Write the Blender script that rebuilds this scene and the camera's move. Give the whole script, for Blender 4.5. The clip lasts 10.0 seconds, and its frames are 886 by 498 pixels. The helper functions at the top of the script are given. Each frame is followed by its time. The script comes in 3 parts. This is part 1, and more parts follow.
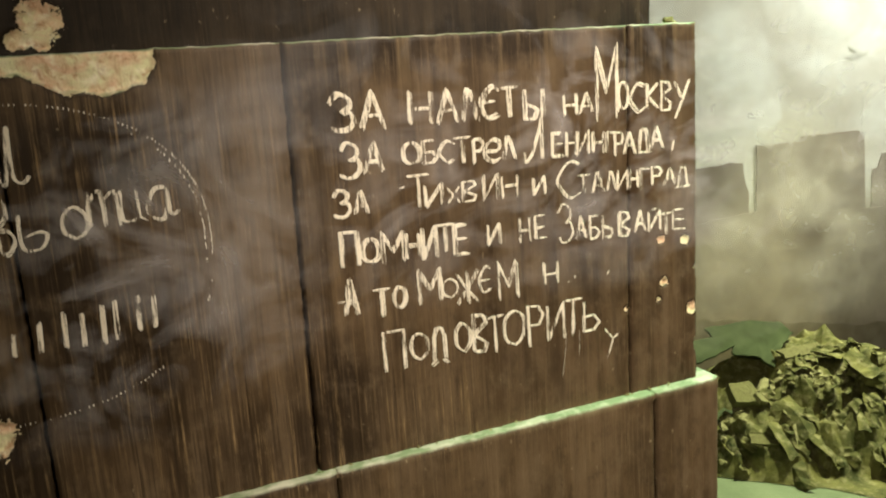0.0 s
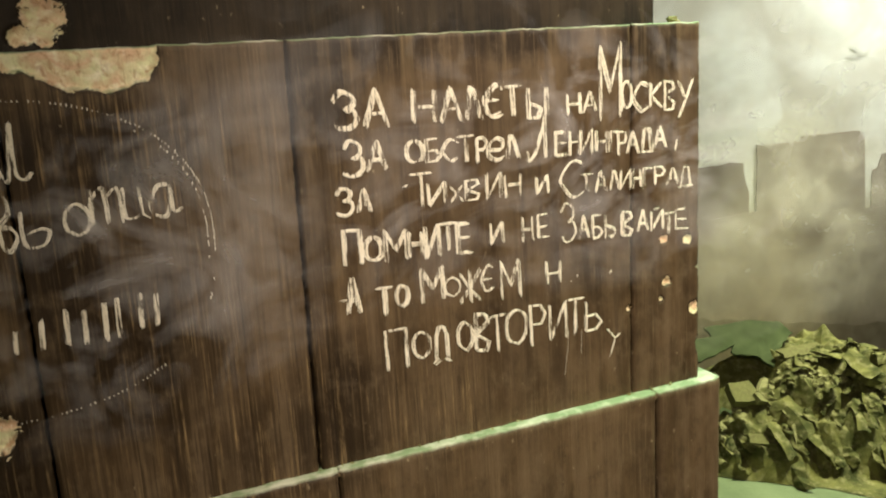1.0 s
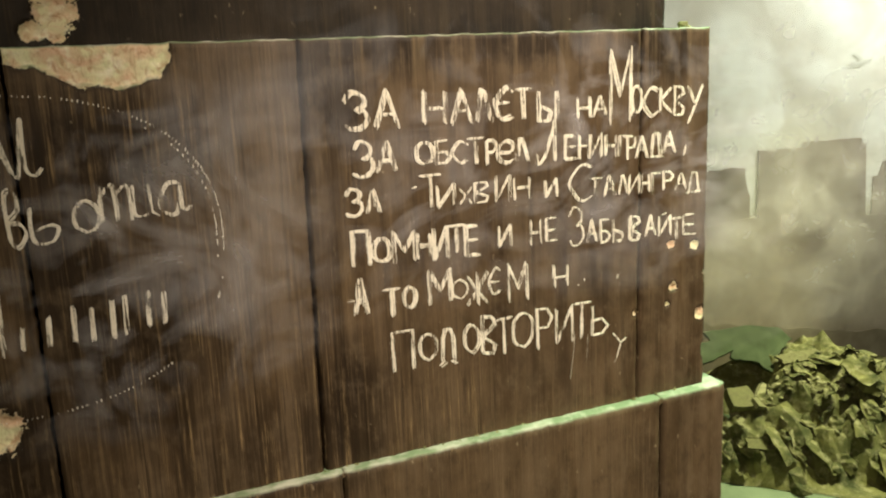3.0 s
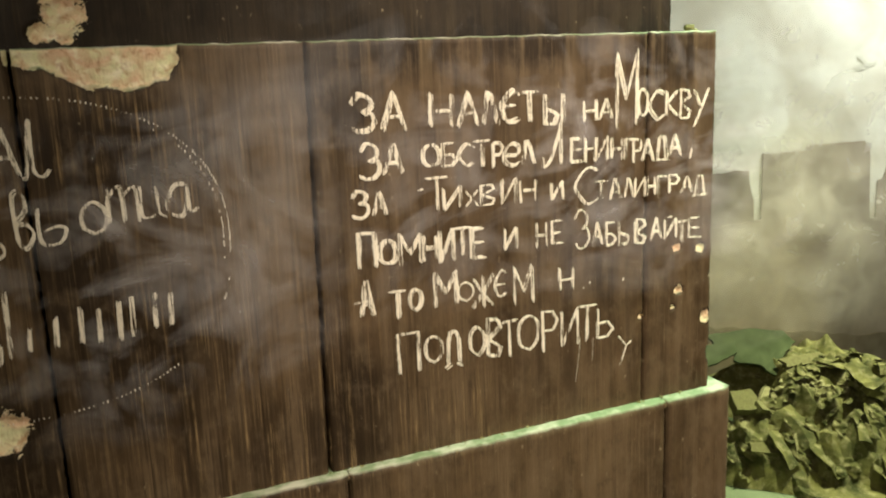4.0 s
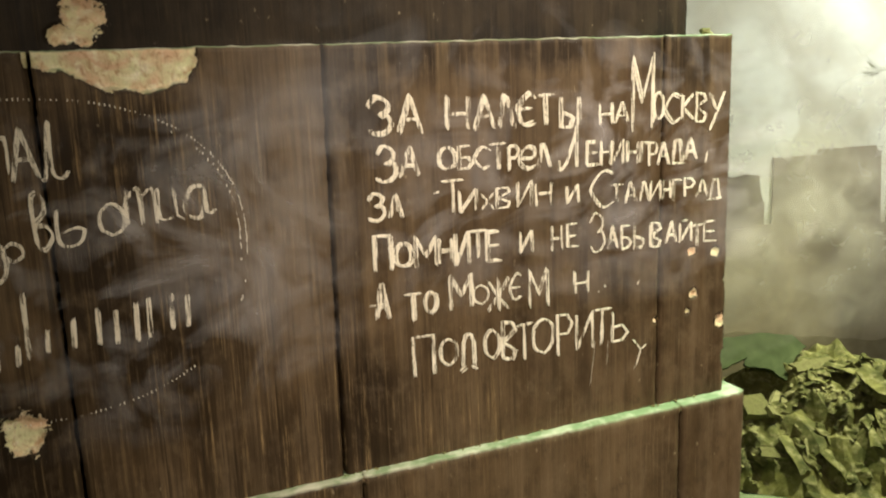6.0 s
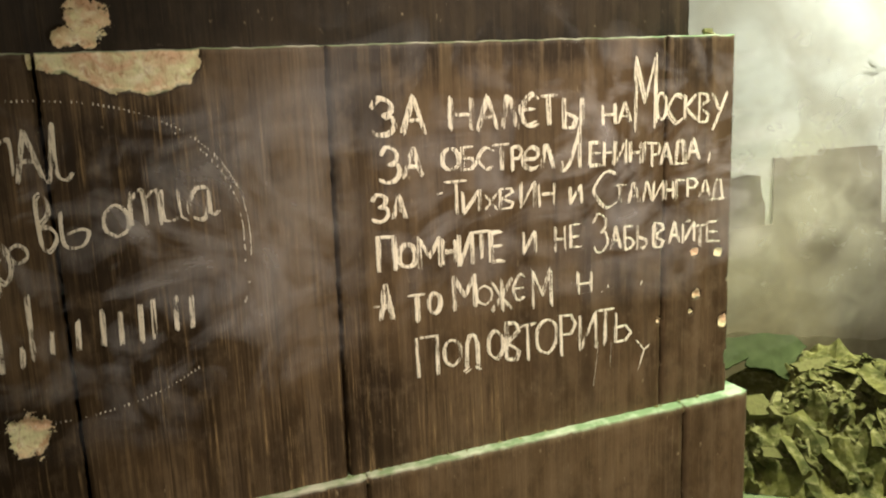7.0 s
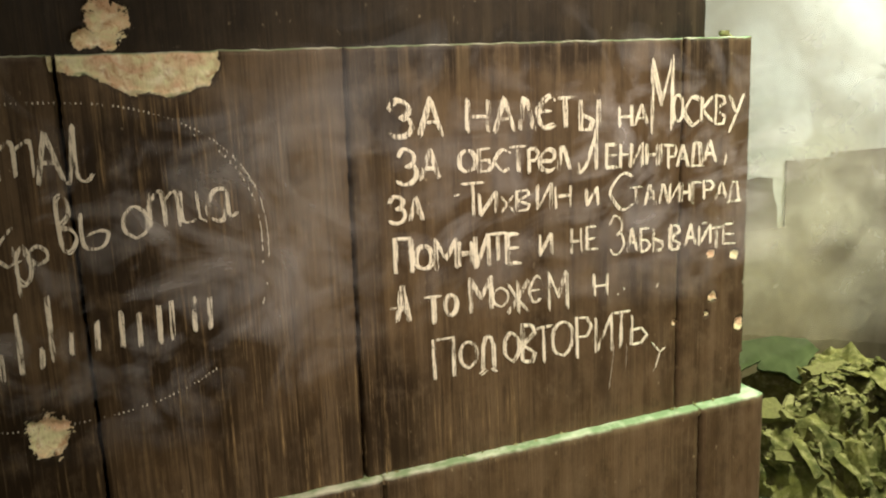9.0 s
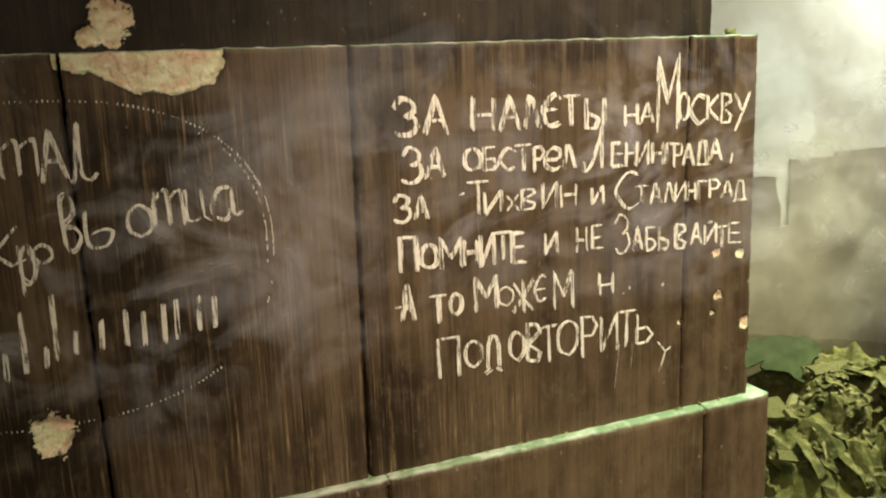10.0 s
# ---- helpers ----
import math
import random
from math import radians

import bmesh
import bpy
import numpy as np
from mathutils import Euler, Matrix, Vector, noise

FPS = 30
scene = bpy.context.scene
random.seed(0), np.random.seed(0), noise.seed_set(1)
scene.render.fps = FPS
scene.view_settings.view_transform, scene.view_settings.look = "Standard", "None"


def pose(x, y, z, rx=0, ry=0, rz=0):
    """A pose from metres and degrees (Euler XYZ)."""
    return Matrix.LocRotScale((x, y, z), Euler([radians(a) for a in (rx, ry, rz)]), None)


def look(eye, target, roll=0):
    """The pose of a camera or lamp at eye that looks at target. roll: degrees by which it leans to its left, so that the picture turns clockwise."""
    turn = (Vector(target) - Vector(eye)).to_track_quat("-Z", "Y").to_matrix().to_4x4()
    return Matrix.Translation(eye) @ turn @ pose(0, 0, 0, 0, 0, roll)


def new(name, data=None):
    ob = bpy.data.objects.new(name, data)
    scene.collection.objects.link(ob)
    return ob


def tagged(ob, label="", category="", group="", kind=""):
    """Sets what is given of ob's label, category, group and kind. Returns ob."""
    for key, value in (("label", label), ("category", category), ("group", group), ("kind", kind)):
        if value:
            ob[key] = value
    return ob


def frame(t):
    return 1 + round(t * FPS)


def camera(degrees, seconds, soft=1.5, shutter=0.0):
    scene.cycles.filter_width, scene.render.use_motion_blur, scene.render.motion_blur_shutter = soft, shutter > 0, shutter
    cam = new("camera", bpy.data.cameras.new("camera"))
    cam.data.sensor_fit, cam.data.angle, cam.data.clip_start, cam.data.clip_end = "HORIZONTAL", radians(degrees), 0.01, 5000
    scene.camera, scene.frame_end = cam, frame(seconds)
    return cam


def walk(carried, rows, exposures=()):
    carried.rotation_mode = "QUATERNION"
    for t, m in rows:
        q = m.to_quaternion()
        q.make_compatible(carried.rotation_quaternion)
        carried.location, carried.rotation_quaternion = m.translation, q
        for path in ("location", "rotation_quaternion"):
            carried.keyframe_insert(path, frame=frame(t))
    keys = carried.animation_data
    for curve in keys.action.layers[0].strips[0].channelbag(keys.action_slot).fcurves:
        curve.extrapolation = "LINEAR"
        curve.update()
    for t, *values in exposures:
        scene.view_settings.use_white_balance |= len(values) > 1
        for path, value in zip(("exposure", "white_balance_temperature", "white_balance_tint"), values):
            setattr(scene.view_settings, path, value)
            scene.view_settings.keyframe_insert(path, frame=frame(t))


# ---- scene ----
from mathutils import geometry

cam = camera(54.5, 10.0, soft=2.1)
PATH = [
    (0, (-0.935, -1.183, 1.614), (-0.218, 0.638, 1.203), -3.7),
    (0.5, (-0.936, -1.18, 1.616), (-0.221, 0.641, 1.201), -3.6),
    (1, (-0.94, -1.178, 1.615), (-0.22, 0.641, 1.199), -3.4),
    (1.5, (-0.945, -1.174, 1.616), (-0.221, 0.643, 1.196), -3.0),
    (2, (-0.949, -1.175, 1.618), (-0.226, 0.642, 1.198), -2.8),
    (2.5, (-0.952, -1.171, 1.618), (-0.224, 0.644, 1.2), -2.6),
    (4, (-0.96, -1.167, 1.62), (-0.237, 0.652, 1.207), -2.3),
    (4.5, (-0.963, -1.166, 1.618), (-0.242, 0.655, 1.211), -2.4),
    (5, (-0.967, -1.163, 1.62), (-0.25, 0.659, 1.212), -2.2),
    (5.5, (-0.97, -1.162, 1.62), (-0.259, 0.663, 1.213), -2.1),
    (7, (-0.978, -1.16, 1.62), (-0.267, 0.666, 1.217), -2.3),
    (7.5, (-0.981, -1.16, 1.622), (-0.275, 0.667, 1.218), -2.2),
    (8, (-0.985, -1.16, 1.621), (-0.28, 0.668, 1.22), -2.2),
    (8.5, (-0.988, -1.157, 1.621), (-0.289, 0.674, 1.222), -2.2),
    (9, (-0.99, -1.156, 1.62), (-0.296, 0.677, 1.223), -2.3),
    (9.5, (-0.991, -1.155, 1.62), (-0.302, 0.68, 1.222), -2.3),
    (10, (-0.993, -1.15, 1.619), (-0.303, 0.684, 1.22), -2.3),
]
walk(cam, [(t, look(eye, target, roll)) for t, eye, target, roll in PATH])

# ---- light ----
world = bpy.data.worlds.new("world")
world.use_nodes = True
world.node_tree.nodes["Background"].inputs[0].default_value = (0.75, 0.68, 0.55, 1)
world.node_tree.nodes["Background"].inputs[1].default_value = 0.03
scene.world = world


def lamp(name, eye, target, size, watts, colour):
    """A square ceiling lamp that shines from eye at target."""
    data = bpy.data.lights.new(name, "AREA")
    data.size, data.energy, data.color = size, watts, colour
    ob = new(name, data)
    ob.matrix_world = look(eye, target)
    return ob


def spot(name, eye, target, size, watts, colour, angle, blend):
    """A stage spotlight at eye, turned to target, with a soft-edged cone."""
    data = bpy.data.lights.new(name, "SPOT")
    data.shadow_soft_size, data.energy, data.color = size, watts, colour
    data.spot_size, data.spot_blend = radians(angle), blend
    ob = new(name, data)
    ob.matrix_world = look(eye, target)
    return ob


spot("stage_spot", (2.30, 0.95, 3.05), (1.60, 1.16, 0.25), 0.025, 600, (0.94, 1.0, 0.58), 36, 0.4)
spot("ledge_spot", (0.70, -0.13, 3.05), (0.22, -0.02, 1.05), 0.03, 270, (0.58, 1.0, 0.56), 48, 0.95)
lamp("backdrop_light", (2.9, 0.85, 3.1), (2.6, 1.8, 1.85), 0.5, 83, (0.98, 1.0, 0.93))
spot("front_spot", (0.35, -1.9, 2.95), (-0.17, 0.0, 1.30), 0.12, 415, (1.0, 0.85, 0.67), 42, 0.9)
lamp("hall_light", (-1.7, -2.4, 3.1), (-0.8, 0.0, 1.3), 0.9, 31, (1.0, 0.86, 0.66))

# ---- materials ----


class Nodes:
    """Small helper that strings shader nodes together."""

    def __init__(self, name):
        self.mat = bpy.data.materials.new(name)
        self.mat.use_nodes = True
        self.tree = self.mat.node_tree
        self.bsdf = self.tree.nodes["Principled BSDF"]
        self.out = self.tree.nodes["Material Output"]
        self.place = self.tree.nodes.new("ShaderNodeTexCoord").outputs["Object"]

    def node(self, kind, **inputs):
        made = self.tree.nodes.new(kind)
        for key, value in inputs.items():
            self.put(value, made.inputs[key.replace("_", " ")])
        return made

    def put(self, value, socket):
        if isinstance(value, bpy.types.NodeSocket):
            self.tree.links.new(value, socket)
        else:
            socket.default_value = value

    def stretch(self, x, y, z, shift=(0, 0, 0)):
        made = self.node("ShaderNodeMapping", Vector=self.place)
        made.inputs["Scale"].default_value = (x, y, z)
        made.inputs["Location"].default_value = shift
        return made.outputs[0]

    def noise(self, vector, scale=1.0, detail=4.0, rough=0.55, warp=0.0):
        made = self.node("ShaderNodeTexNoise", Vector=vector, Scale=scale, Detail=detail, Roughness=rough, Distortion=warp)
        return made.outputs["Fac"]

    def ramp(self, fac, low, high):
        made = self.node("ShaderNodeMapRange", Value=fac, From_Min=low, From_Max=high)
        return made.outputs[0]

    def maths(self, kind, a, b):
        made = self.tree.nodes.new("ShaderNodeMath")
        made.operation = kind.split("_")[0]
        made.use_clamp = kind in ("ADD", "SUBTRACT")
        self.put(a, made.inputs[0])
        self.put(b, made.inputs[1])
        return made.outputs[0]

    def mix(self, fac, a, b):
        made = self.tree.nodes.new("ShaderNodeMix")
        made.data_type = "RGBA"
        self.put(fac, made.inputs["Factor"])
        for value, socket in ((a, made.inputs[6]), (b, made.inputs[7])):
            self.put((*value, 1) if isinstance(value, tuple) else value, socket)
        return made.outputs[2]

    def attribute(self, name):
        made = self.tree.nodes.new("ShaderNodeAttribute")
        made.attribute_name = name
        return made.outputs["Fac"]

    def bump(self, height, strength, distance, under=None):
        made = self.node("ShaderNodeBump", Height=height, Strength=strength, Distance=distance)
        if under:
            self.put(under, made.inputs["Normal"])
        return made.outputs[0]

    def finish(self, colour, rough=0.8, normal=None, gloss=0.5):
        self.put((*colour, 1) if isinstance(colour, tuple) else colour, self.bsdf.inputs["Base Color"])
        self.put(rough, self.bsdf.inputs["Roughness"])
        self.put(gloss, self.bsdf.inputs["Specular IOR Level"])
        if normal:
            self.put(normal, self.bsdf.inputs["Normal"])
        return self.mat


def block_material():
    """Brown paint combed and streaked downwards over plaster, with bare plaster in the chips and pale dust, tinted by
    painted green light, on the ledges.
    """
    n = Nodes("combed_brown_plaster")
    axis = n.node("ShaderNodeSeparateXYZ", Vector=n.place)
    cloud = n.noise(n.stretch(7, 7, 4.0), detail=5, rough=0.6, warp=0.4)
    blot = n.noise(n.stretch(34, 34, 22, (2, 0, 6)), detail=6, rough=0.65)
    band = n.noise(n.stretch(24, 24, 0.9, (1, 4, 0)), detail=4, rough=0.6)
    drip = n.noise(n.stretch(48, 48, 1.3, (3, 1, 4)), detail=4)

    def patch(cx, cz, rx, rz):
        """A worn or thickly painted place with a frayed outline: 1 inside, 0 outside."""
        away = n.node("ShaderNodeVectorMath", Vector=n.stretch(1 / rx, 0, 1 / rz, (-cx / rx, 0, -cz / rz)))
        away.operation = "LENGTH"
        frayed = n.maths("ADD_PLAIN", away.outputs["Value"], n.maths("MULTIPLY", n.maths("SUBTRACT_PLAIN", drip, 0.5), 1.6))
        return n.ramp(frayed, 1.25, 0.55)

    def patches(*ovals):
        total = patch(*ovals[0])
        for oval in ovals[1:]:
            total = n.maths("MAXIMUM", total, patch(*oval))
        return total

    colour = n.mix(n.ramp(cloud, 0.34, 0.62), (0.030, 0.0172, 0.0072), (0.088, 0.056, 0.0285))
    dark = n.noise(n.stretch(11, 11, 7, (4, 1, 9)), detail=6, rough=0.65, warp=0.3)
    colour = n.mix(n.maths("MULTIPLY", n.ramp(dark, 0.52, 0.66), 0.7), colour, (0.026, 0.0155, 0.0075))
    colour = n.mix(n.maths("MULTIPLY", n.ramp(band, 0.44, 0.66), 0.55), colour, (0.143, 0.100, 0.059))
    colour = n.mix(n.maths("MULTIPLY", n.ramp(drip, 0.50, 0.34), 0.55), colour, (0.026, 0.0155, 0.0072))
    # thinner and thicker coats of the brown paint
    thick = patches((-0.955, 1.25, 0.11, 0.12), (-0.95, 1.53, 0.13, 0.07), (-0.635, 1.12, 0.07, 0.12), (-0.645, 1.60, 0.07, 0.09), (-1.12, 1.12, 0.10, 0.16), (-1.00, 1.36, 0.06, 0.16), (-0.56, 1.65, 0.10, 0.045), (-0.33, 1.65, 0.10, 0.035), (-0.10, 1.63, 0.08, 0.05))
    colour = n.mix(n.maths("MULTIPLY", thick, 0.88), colour, (0.0160, 0.0088, 0.0034))
    thin = patches((-0.745, 1.47, 0.07, 0.26), (-0.80, 1.64, 0.12, 0.05), (-0.50, 1.11, 0.11, 0.08), (-0.47, 1.28, 0.10, 0.05), (-0.36, 0.97, 0.30, 0.10))
    colour = n.mix(n.maths("MULTIPLY", thin, 0.32), colour, (0.150, 0.102, 0.056))
    # light runs down from the upper rim of the block that carries the six lines
    run = n.maths("MULTIPLY", n.ramp(n.noise(n.stretch(58, 58, 1.6, (0, 6, 1)), detail=3), 0.54, 0.68), n.ramp(axis.outputs[2], 1.54, 1.66))
    run = n.maths("MULTIPLY", run, n.ramp(axis.outputs[0], -0.70, -0.55))
    colour = n.mix(n.maths("MULTIPLY", run, 0.45), colour, (0.23, 0.165, 0.090))
    colour = n.mix(n.maths("MULTIPLY", n.ramp(blot, 0.50, 0.70), 0.40), colour, (0.160, 0.116, 0.071))
    colour = n.mix(n.maths("MULTIPLY", n.ramp(blot, 0.46, 0.32), 0.45), colour, (0.030, 0.019, 0.0095))
    # fine straight combing, strongest beside the dotted ring
    comb = n.noise(n.stretch(235, 235, 4.2), detail=3, rough=0.65)
    teeth = n.noise(n.stretch(380, 380, 9.0), detail=3, rough=0.6)
    gaps = n.noise(n.stretch(60, 60, 16, (1, 2, 8)), detail=5, rough=0.65)
    zone = n.maths("ADD", patches((-0.865, 1.14, 0.085, 0.22), (-0.93, 1.50, 0.16, 0.11), (-0.70, 1.12, 0.06, 0.14), (-0.50, 1.11, 0.12, 0.07)), n.maths("MULTIPLY", n.ramp(axis.outputs[0], -0.30, -0.80), 0.55))
    where = n.maths("MULTIPLY", zone, n.ramp(gaps, 0.42, 0.62))
    lines = n.maths("MULTIPLY", n.ramp(comb, 0.53, 0.66), where)
    grooves = n.maths("MULTIPLY", n.ramp(comb, 0.46, 0.36), zone)
    colour = n.mix(n.maths("MULTIPLY", grooves, 0.75), colour, (0.017, 0.0105, 0.005))
    colour = n.mix(n.maths("MULTIPLY", lines, 0.9), colour, (0.245, 0.168, 0.084))
    grain = n.ramp(teeth, 0.56, 0.72)
    colour = n.mix(n.maths("MULTIPLY", grain, 0.34), colour, (0.21, 0.15, 0.085))
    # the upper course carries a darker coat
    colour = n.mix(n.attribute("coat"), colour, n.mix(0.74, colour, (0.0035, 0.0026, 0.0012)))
    # stray rubbed spots
    spots = n.noise(n.stretch(90, 90, 45), detail=4)
    colour = n.mix(n.maths("MULTIPLY", n.ramp(spots, 0.68, 0.76), 0.5), colour, (0.42, 0.34, 0.22))
    # bare plaster in the broken places
    chip = n.attribute("chip")
    ragged = n.maths("MULTIPLY", n.noise(n.stretch(230, 230, 230), detail=4), 0.30)
    bare = n.ramp(n.maths("ADD", chip, ragged), 0.655, 0.69)
    # dark halo round the broken places: their edge shadow put into the colour
    rim_shade = n.maths("ADD", chip, n.maths("MULTIPLY", n.noise(n.stretch(45, 45, 45), detail=5), 0.5))
    colour = n.mix(n.maths("MULTIPLY", n.ramp(rim_shade, 0.52, 0.70), 0.55), colour, (0.014, 0.009, 0.0045))
    pink = n.mix(n.ramp(n.noise(n.stretch(20, 20, 26), detail=5, warp=0.8), 0.40, 0.62), (0.74, 0.72, 0.44), (0.72, 0.50, 0.33))
    pink = n.mix(n.ramp(n.noise(n.stretch(75, 75, 75, (2, 2, 2)), detail=6), 0.52, 0.72), pink, (0.88, 0.82, 0.62))
    vein = n.noise(n.stretch(60, 60, 40, (4, 4, 1)), detail=6, rough=0.7, warp=1.5)
    pink = n.mix(n.maths("MULTIPLY", n.ramp(vein, 0.51, 0.66), 0.8), pink, (0.44, 0.24, 0.13))
    colour = n.mix(bare, colour, pink)
    # dust lying on upward faces, with the green of the stage light in its colour
    face = n.node("ShaderNodeNewGeometry")
    up = n.node("ShaderNodeSeparateXYZ", Vector=face.outputs["Normal"]).outputs[2]
    dusty = n.maths("ADD", up, n.maths("MULTIPLY", n.noise(n.stretch(70, 70, 70), detail=4), 0.35))
    colour = n.mix(n.ramp(dusty, 0.62, 1.0), colour, n.mix(n.ramp(n.noise(n.stretch(28, 28, 28), detail=5), 0.42, 0.62), (0.20, 0.26, 0.15), (0.47, 0.48, 0.38)))
    relief = n.bump(n.maths("ADD", lines, n.maths("MULTIPLY", teeth, 0.45)), 0.55, 0.0018)
    relief = n.bump(n.noise(n.stretch(130, 130, 60), detail=5), 0.35, 0.0015, relief)
    relief = n.bump(n.maths("MULTIPLY", n.noise(n.stretch(190, 190, 190), detail=5), bare), 0.6, 0.003, relief)
    rough = n.ramp(n.noise(n.stretch(30, 30, 8), detail=4), -0.6, 1.3)
    return n.finish(colour, rough, relief, 0.22)


def chalk_material():
    """Cream chalk that skips over the grain, so that the brown shows through it in short upright gaps."""
    n = Nodes("cream_chalk")
    skip = n.noise(n.stretch(350, 350, 22), detail=3, rough=0.6)
    rub = n.noise(n.stretch(60, 60, 30), detail=3)
    fine = n.noise(n.stretch(1100, 1100, 500), detail=2)
    cover = n.maths("ADD", n.maths("MULTIPLY", skip, 0.72), n.maths("MULTIPLY", rub, 0.28))
    cover = n.ramp(n.maths("ADD", cover, n.maths("MULTIPLY", fine, 0.2)), 0.508, 0.595)
    colour = n.mix(n.ramp(rub, 0.3, 0.7), (0.70, 0.63, 0.50), (0.79, 0.735, 0.625))
    n.finish(colour, 0.95, n.bump(fine, 0.4, 0.001), 0.1)
    clear = n.tree.nodes.new("ShaderNodeBsdfTransparent")
    both = n.tree.nodes.new("ShaderNodeMixShader")
    n.put(cover, both.inputs[0])
    n.tree.links.new(clear.outputs[0], both.inputs[1])
    n.tree.links.new(n.bsdf.outputs[0], both.inputs[2])
    n.tree.links.new(both.outputs[0], n.out.inputs[0])
    return n.mat


def sky_material():
    """Matt scenic paint: a pale smoky sky over a brown-grey ground haze."""
    n = Nodes("scenic_sky_paint")
    axis = n.node("ShaderNodeSeparateXYZ", Vector=n.place)
    cloud = n.noise(n.stretch(1.9, 1, 2.6, (0.6, 0, 0.3)), detail=6, rough=0.55, warp=0.9)
    wisp = n.noise(n.stretch(4.5, 1, 6.0), detail=5, warp=0.6)
    colour = n.mix(n.ramp(cloud, 0.36, 0.64), (0.50, 0.48, 0.37), (0.86, 0.89, 0.78))
    colour = n.mix(n.maths("MULTIPLY", n.ramp(wisp, 0.5, 0.75), 0.5), colour, (0.52, 0.47, 0.32))
    away = n.node("ShaderNodeVectorMath", Vector=n.stretch(6.0, 0, 12.0, (-10.7, 0, -15.9)))
    away.operation = "LENGTH"
    puff = n.maths("ADD", away.outputs["Value"], n.maths("MULTIPLY", n.maths("SUBTRACT", wisp, 0.4), 1.6))
    colour = n.mix(n.maths("MULTIPLY", n.ramp(puff, 1.05, 0.75), 0.8), colour, (0.93, 0.96, 0.86))
    low = n.ramp(n.maths("ADD", axis.outputs[2], n.maths("MULTIPLY", wisp, 0.12)), 1.02, 0.80)
    colour = n.mix(low, colour, (0.27, 0.23, 0.15))
    mud = n.ramp(n.maths("ADD", axis.outputs[2], n.maths("MULTIPLY", wisp, 0.3)), 0.62, 0.50)
    colour = n.mix(mud, colour, (0.14, 0.105, 0.06))
    fine = n.noise(n.stretch(60, 60, 60), detail=4)
    return n.finish(colour, 0.92, n.bump(fine, 0.15, 0.003), 0.2)


def house_material():
    n = Nodes("scenic_ruin_paint")
    blot = n.noise(n.stretch(5, 5, 4), detail=6, warp=0.5)
    fine = n.noise(n.stretch(40, 40, 26), detail=4)
    colour = n.mix(n.ramp(blot, 0.35, 0.65), (0.18, 0.145, 0.098), (0.27, 0.222, 0.158))
    colour = n.mix(n.maths("MULTIPLY", n.ramp(fine, 0.5, 0.7), 0.3), colour, (0.19, 0.15, 0.09))
    return n.finish(colour, 0.92, n.bump(fine, 0.2, 0.003), 0.2)


def cloth_material(name, dark, light):
    n = Nodes(name)
    blot = n.noise(n.stretch(9, 9, 9), detail=5, warp=0.4)
    dirt = n.noise(n.stretch(34, 34, 34, (1, 5, 2)), detail=6, rough=0.65)
    weave = n.noise(n.stretch(700, 700, 700), detail=2)
    colour = n.mix(n.ramp(blot, 0.35, 0.65), dark, light)
    colour = n.mix(n.maths("MULTIPLY", n.ramp(dirt, 0.5, 0.7), 0.55), colour, (0.40, 0.36, 0.20))
    colour = n.mix(n.maths("MULTIPLY", n.ramp(dirt, 0.40, 0.30), 0.6), colour, (0.05, 0.05, 0.022))
    relief = n.bump(dirt, 0.5, 0.012)
    return n.finish(colour, 0.9, n.bump(weave, 0.3, 0.001, relief), 0.15)


def rubble_material():
    n = Nodes("broken_plaster")
    fine = n.noise(n.stretch(55, 55, 55), detail=6, rough=0.65)
    shade = n.tree.nodes.new("ShaderNodeObjectInfo").outputs["Random"]
    colour = n.mix(shade, (0.16, 0.155, 0.062), (0.36, 0.34, 0.17))
    colour = n.mix(n.ramp(fine, 0.45, 0.7), colour, (0.13, 0.115, 0.055))
    return n.finish(colour, 0.93, n.bump(fine, 0.7, 0.01), 0.15)


def dusty_material(name, dark, light, scale):
    n = Nodes(name)
    blot = n.noise(n.stretch(scale, scale, scale), detail=6, warp=0.3)
    fine = n.noise(n.stretch(scale * 22, scale * 22, scale * 22), detail=5)
    colour = n.mix(n.ramp(blot, 0.32, 0.68), dark, light)
    colour = n.mix(n.maths("MULTIPLY", n.ramp(fine, 0.5, 0.75), 0.35), colour, dark)
    return n.finish(colour, 0.9, n.bump(fine, 0.4, 0.004), 0.2)


def smoke_material(name, seed, thick, low, high, tint, warp):
    """Thin drifting smoke: warped wisps that let most of what is behind show through."""
    n = Nodes(name)
    big = n.noise(n.stretch(3.2, 3.2, 4.0, (seed, 0, seed)), detail=3, rough=0.5, warp=0.8)
    wisp = n.noise(n.stretch(6.5, 6.5, 9.0, (0, seed, 3)), detail=8, rough=0.55, warp=warp)
    cover = n.maths("ADD", n.maths("MULTIPLY", big, 0.5), n.maths("MULTIPLY", wisp, 0.5))
    cover = n.maths("MULTIPLY", n.ramp(cover, low, high), n.attribute("fade"))
    cover = n.maths("MULTIPLY", cover, thick)
    grey = n.node("ShaderNodeBsdfDiffuse", Color=(*tint, 1))
    glow = n.node("ShaderNodeBsdfTranslucent", Color=(*tint, 1))
    lit = n.tree.nodes.new("ShaderNodeAddShader")
    n.tree.links.new(grey.outputs[0], lit.inputs[0])
    n.tree.links.new(glow.outputs[0], lit.inputs[1])
    both = n.tree.nodes.new("ShaderNodeMixShader")
    n.put(cover, both.inputs[0])
    n.tree.links.new(n.tree.nodes.new("ShaderNodeBsdfTransparent").outputs[0], both.inputs[1])
    n.tree.links.new(lit.outputs[0], both.inputs[2])
    n.tree.links.new(both.outputs[0], n.out.inputs[0])
    return n.mat


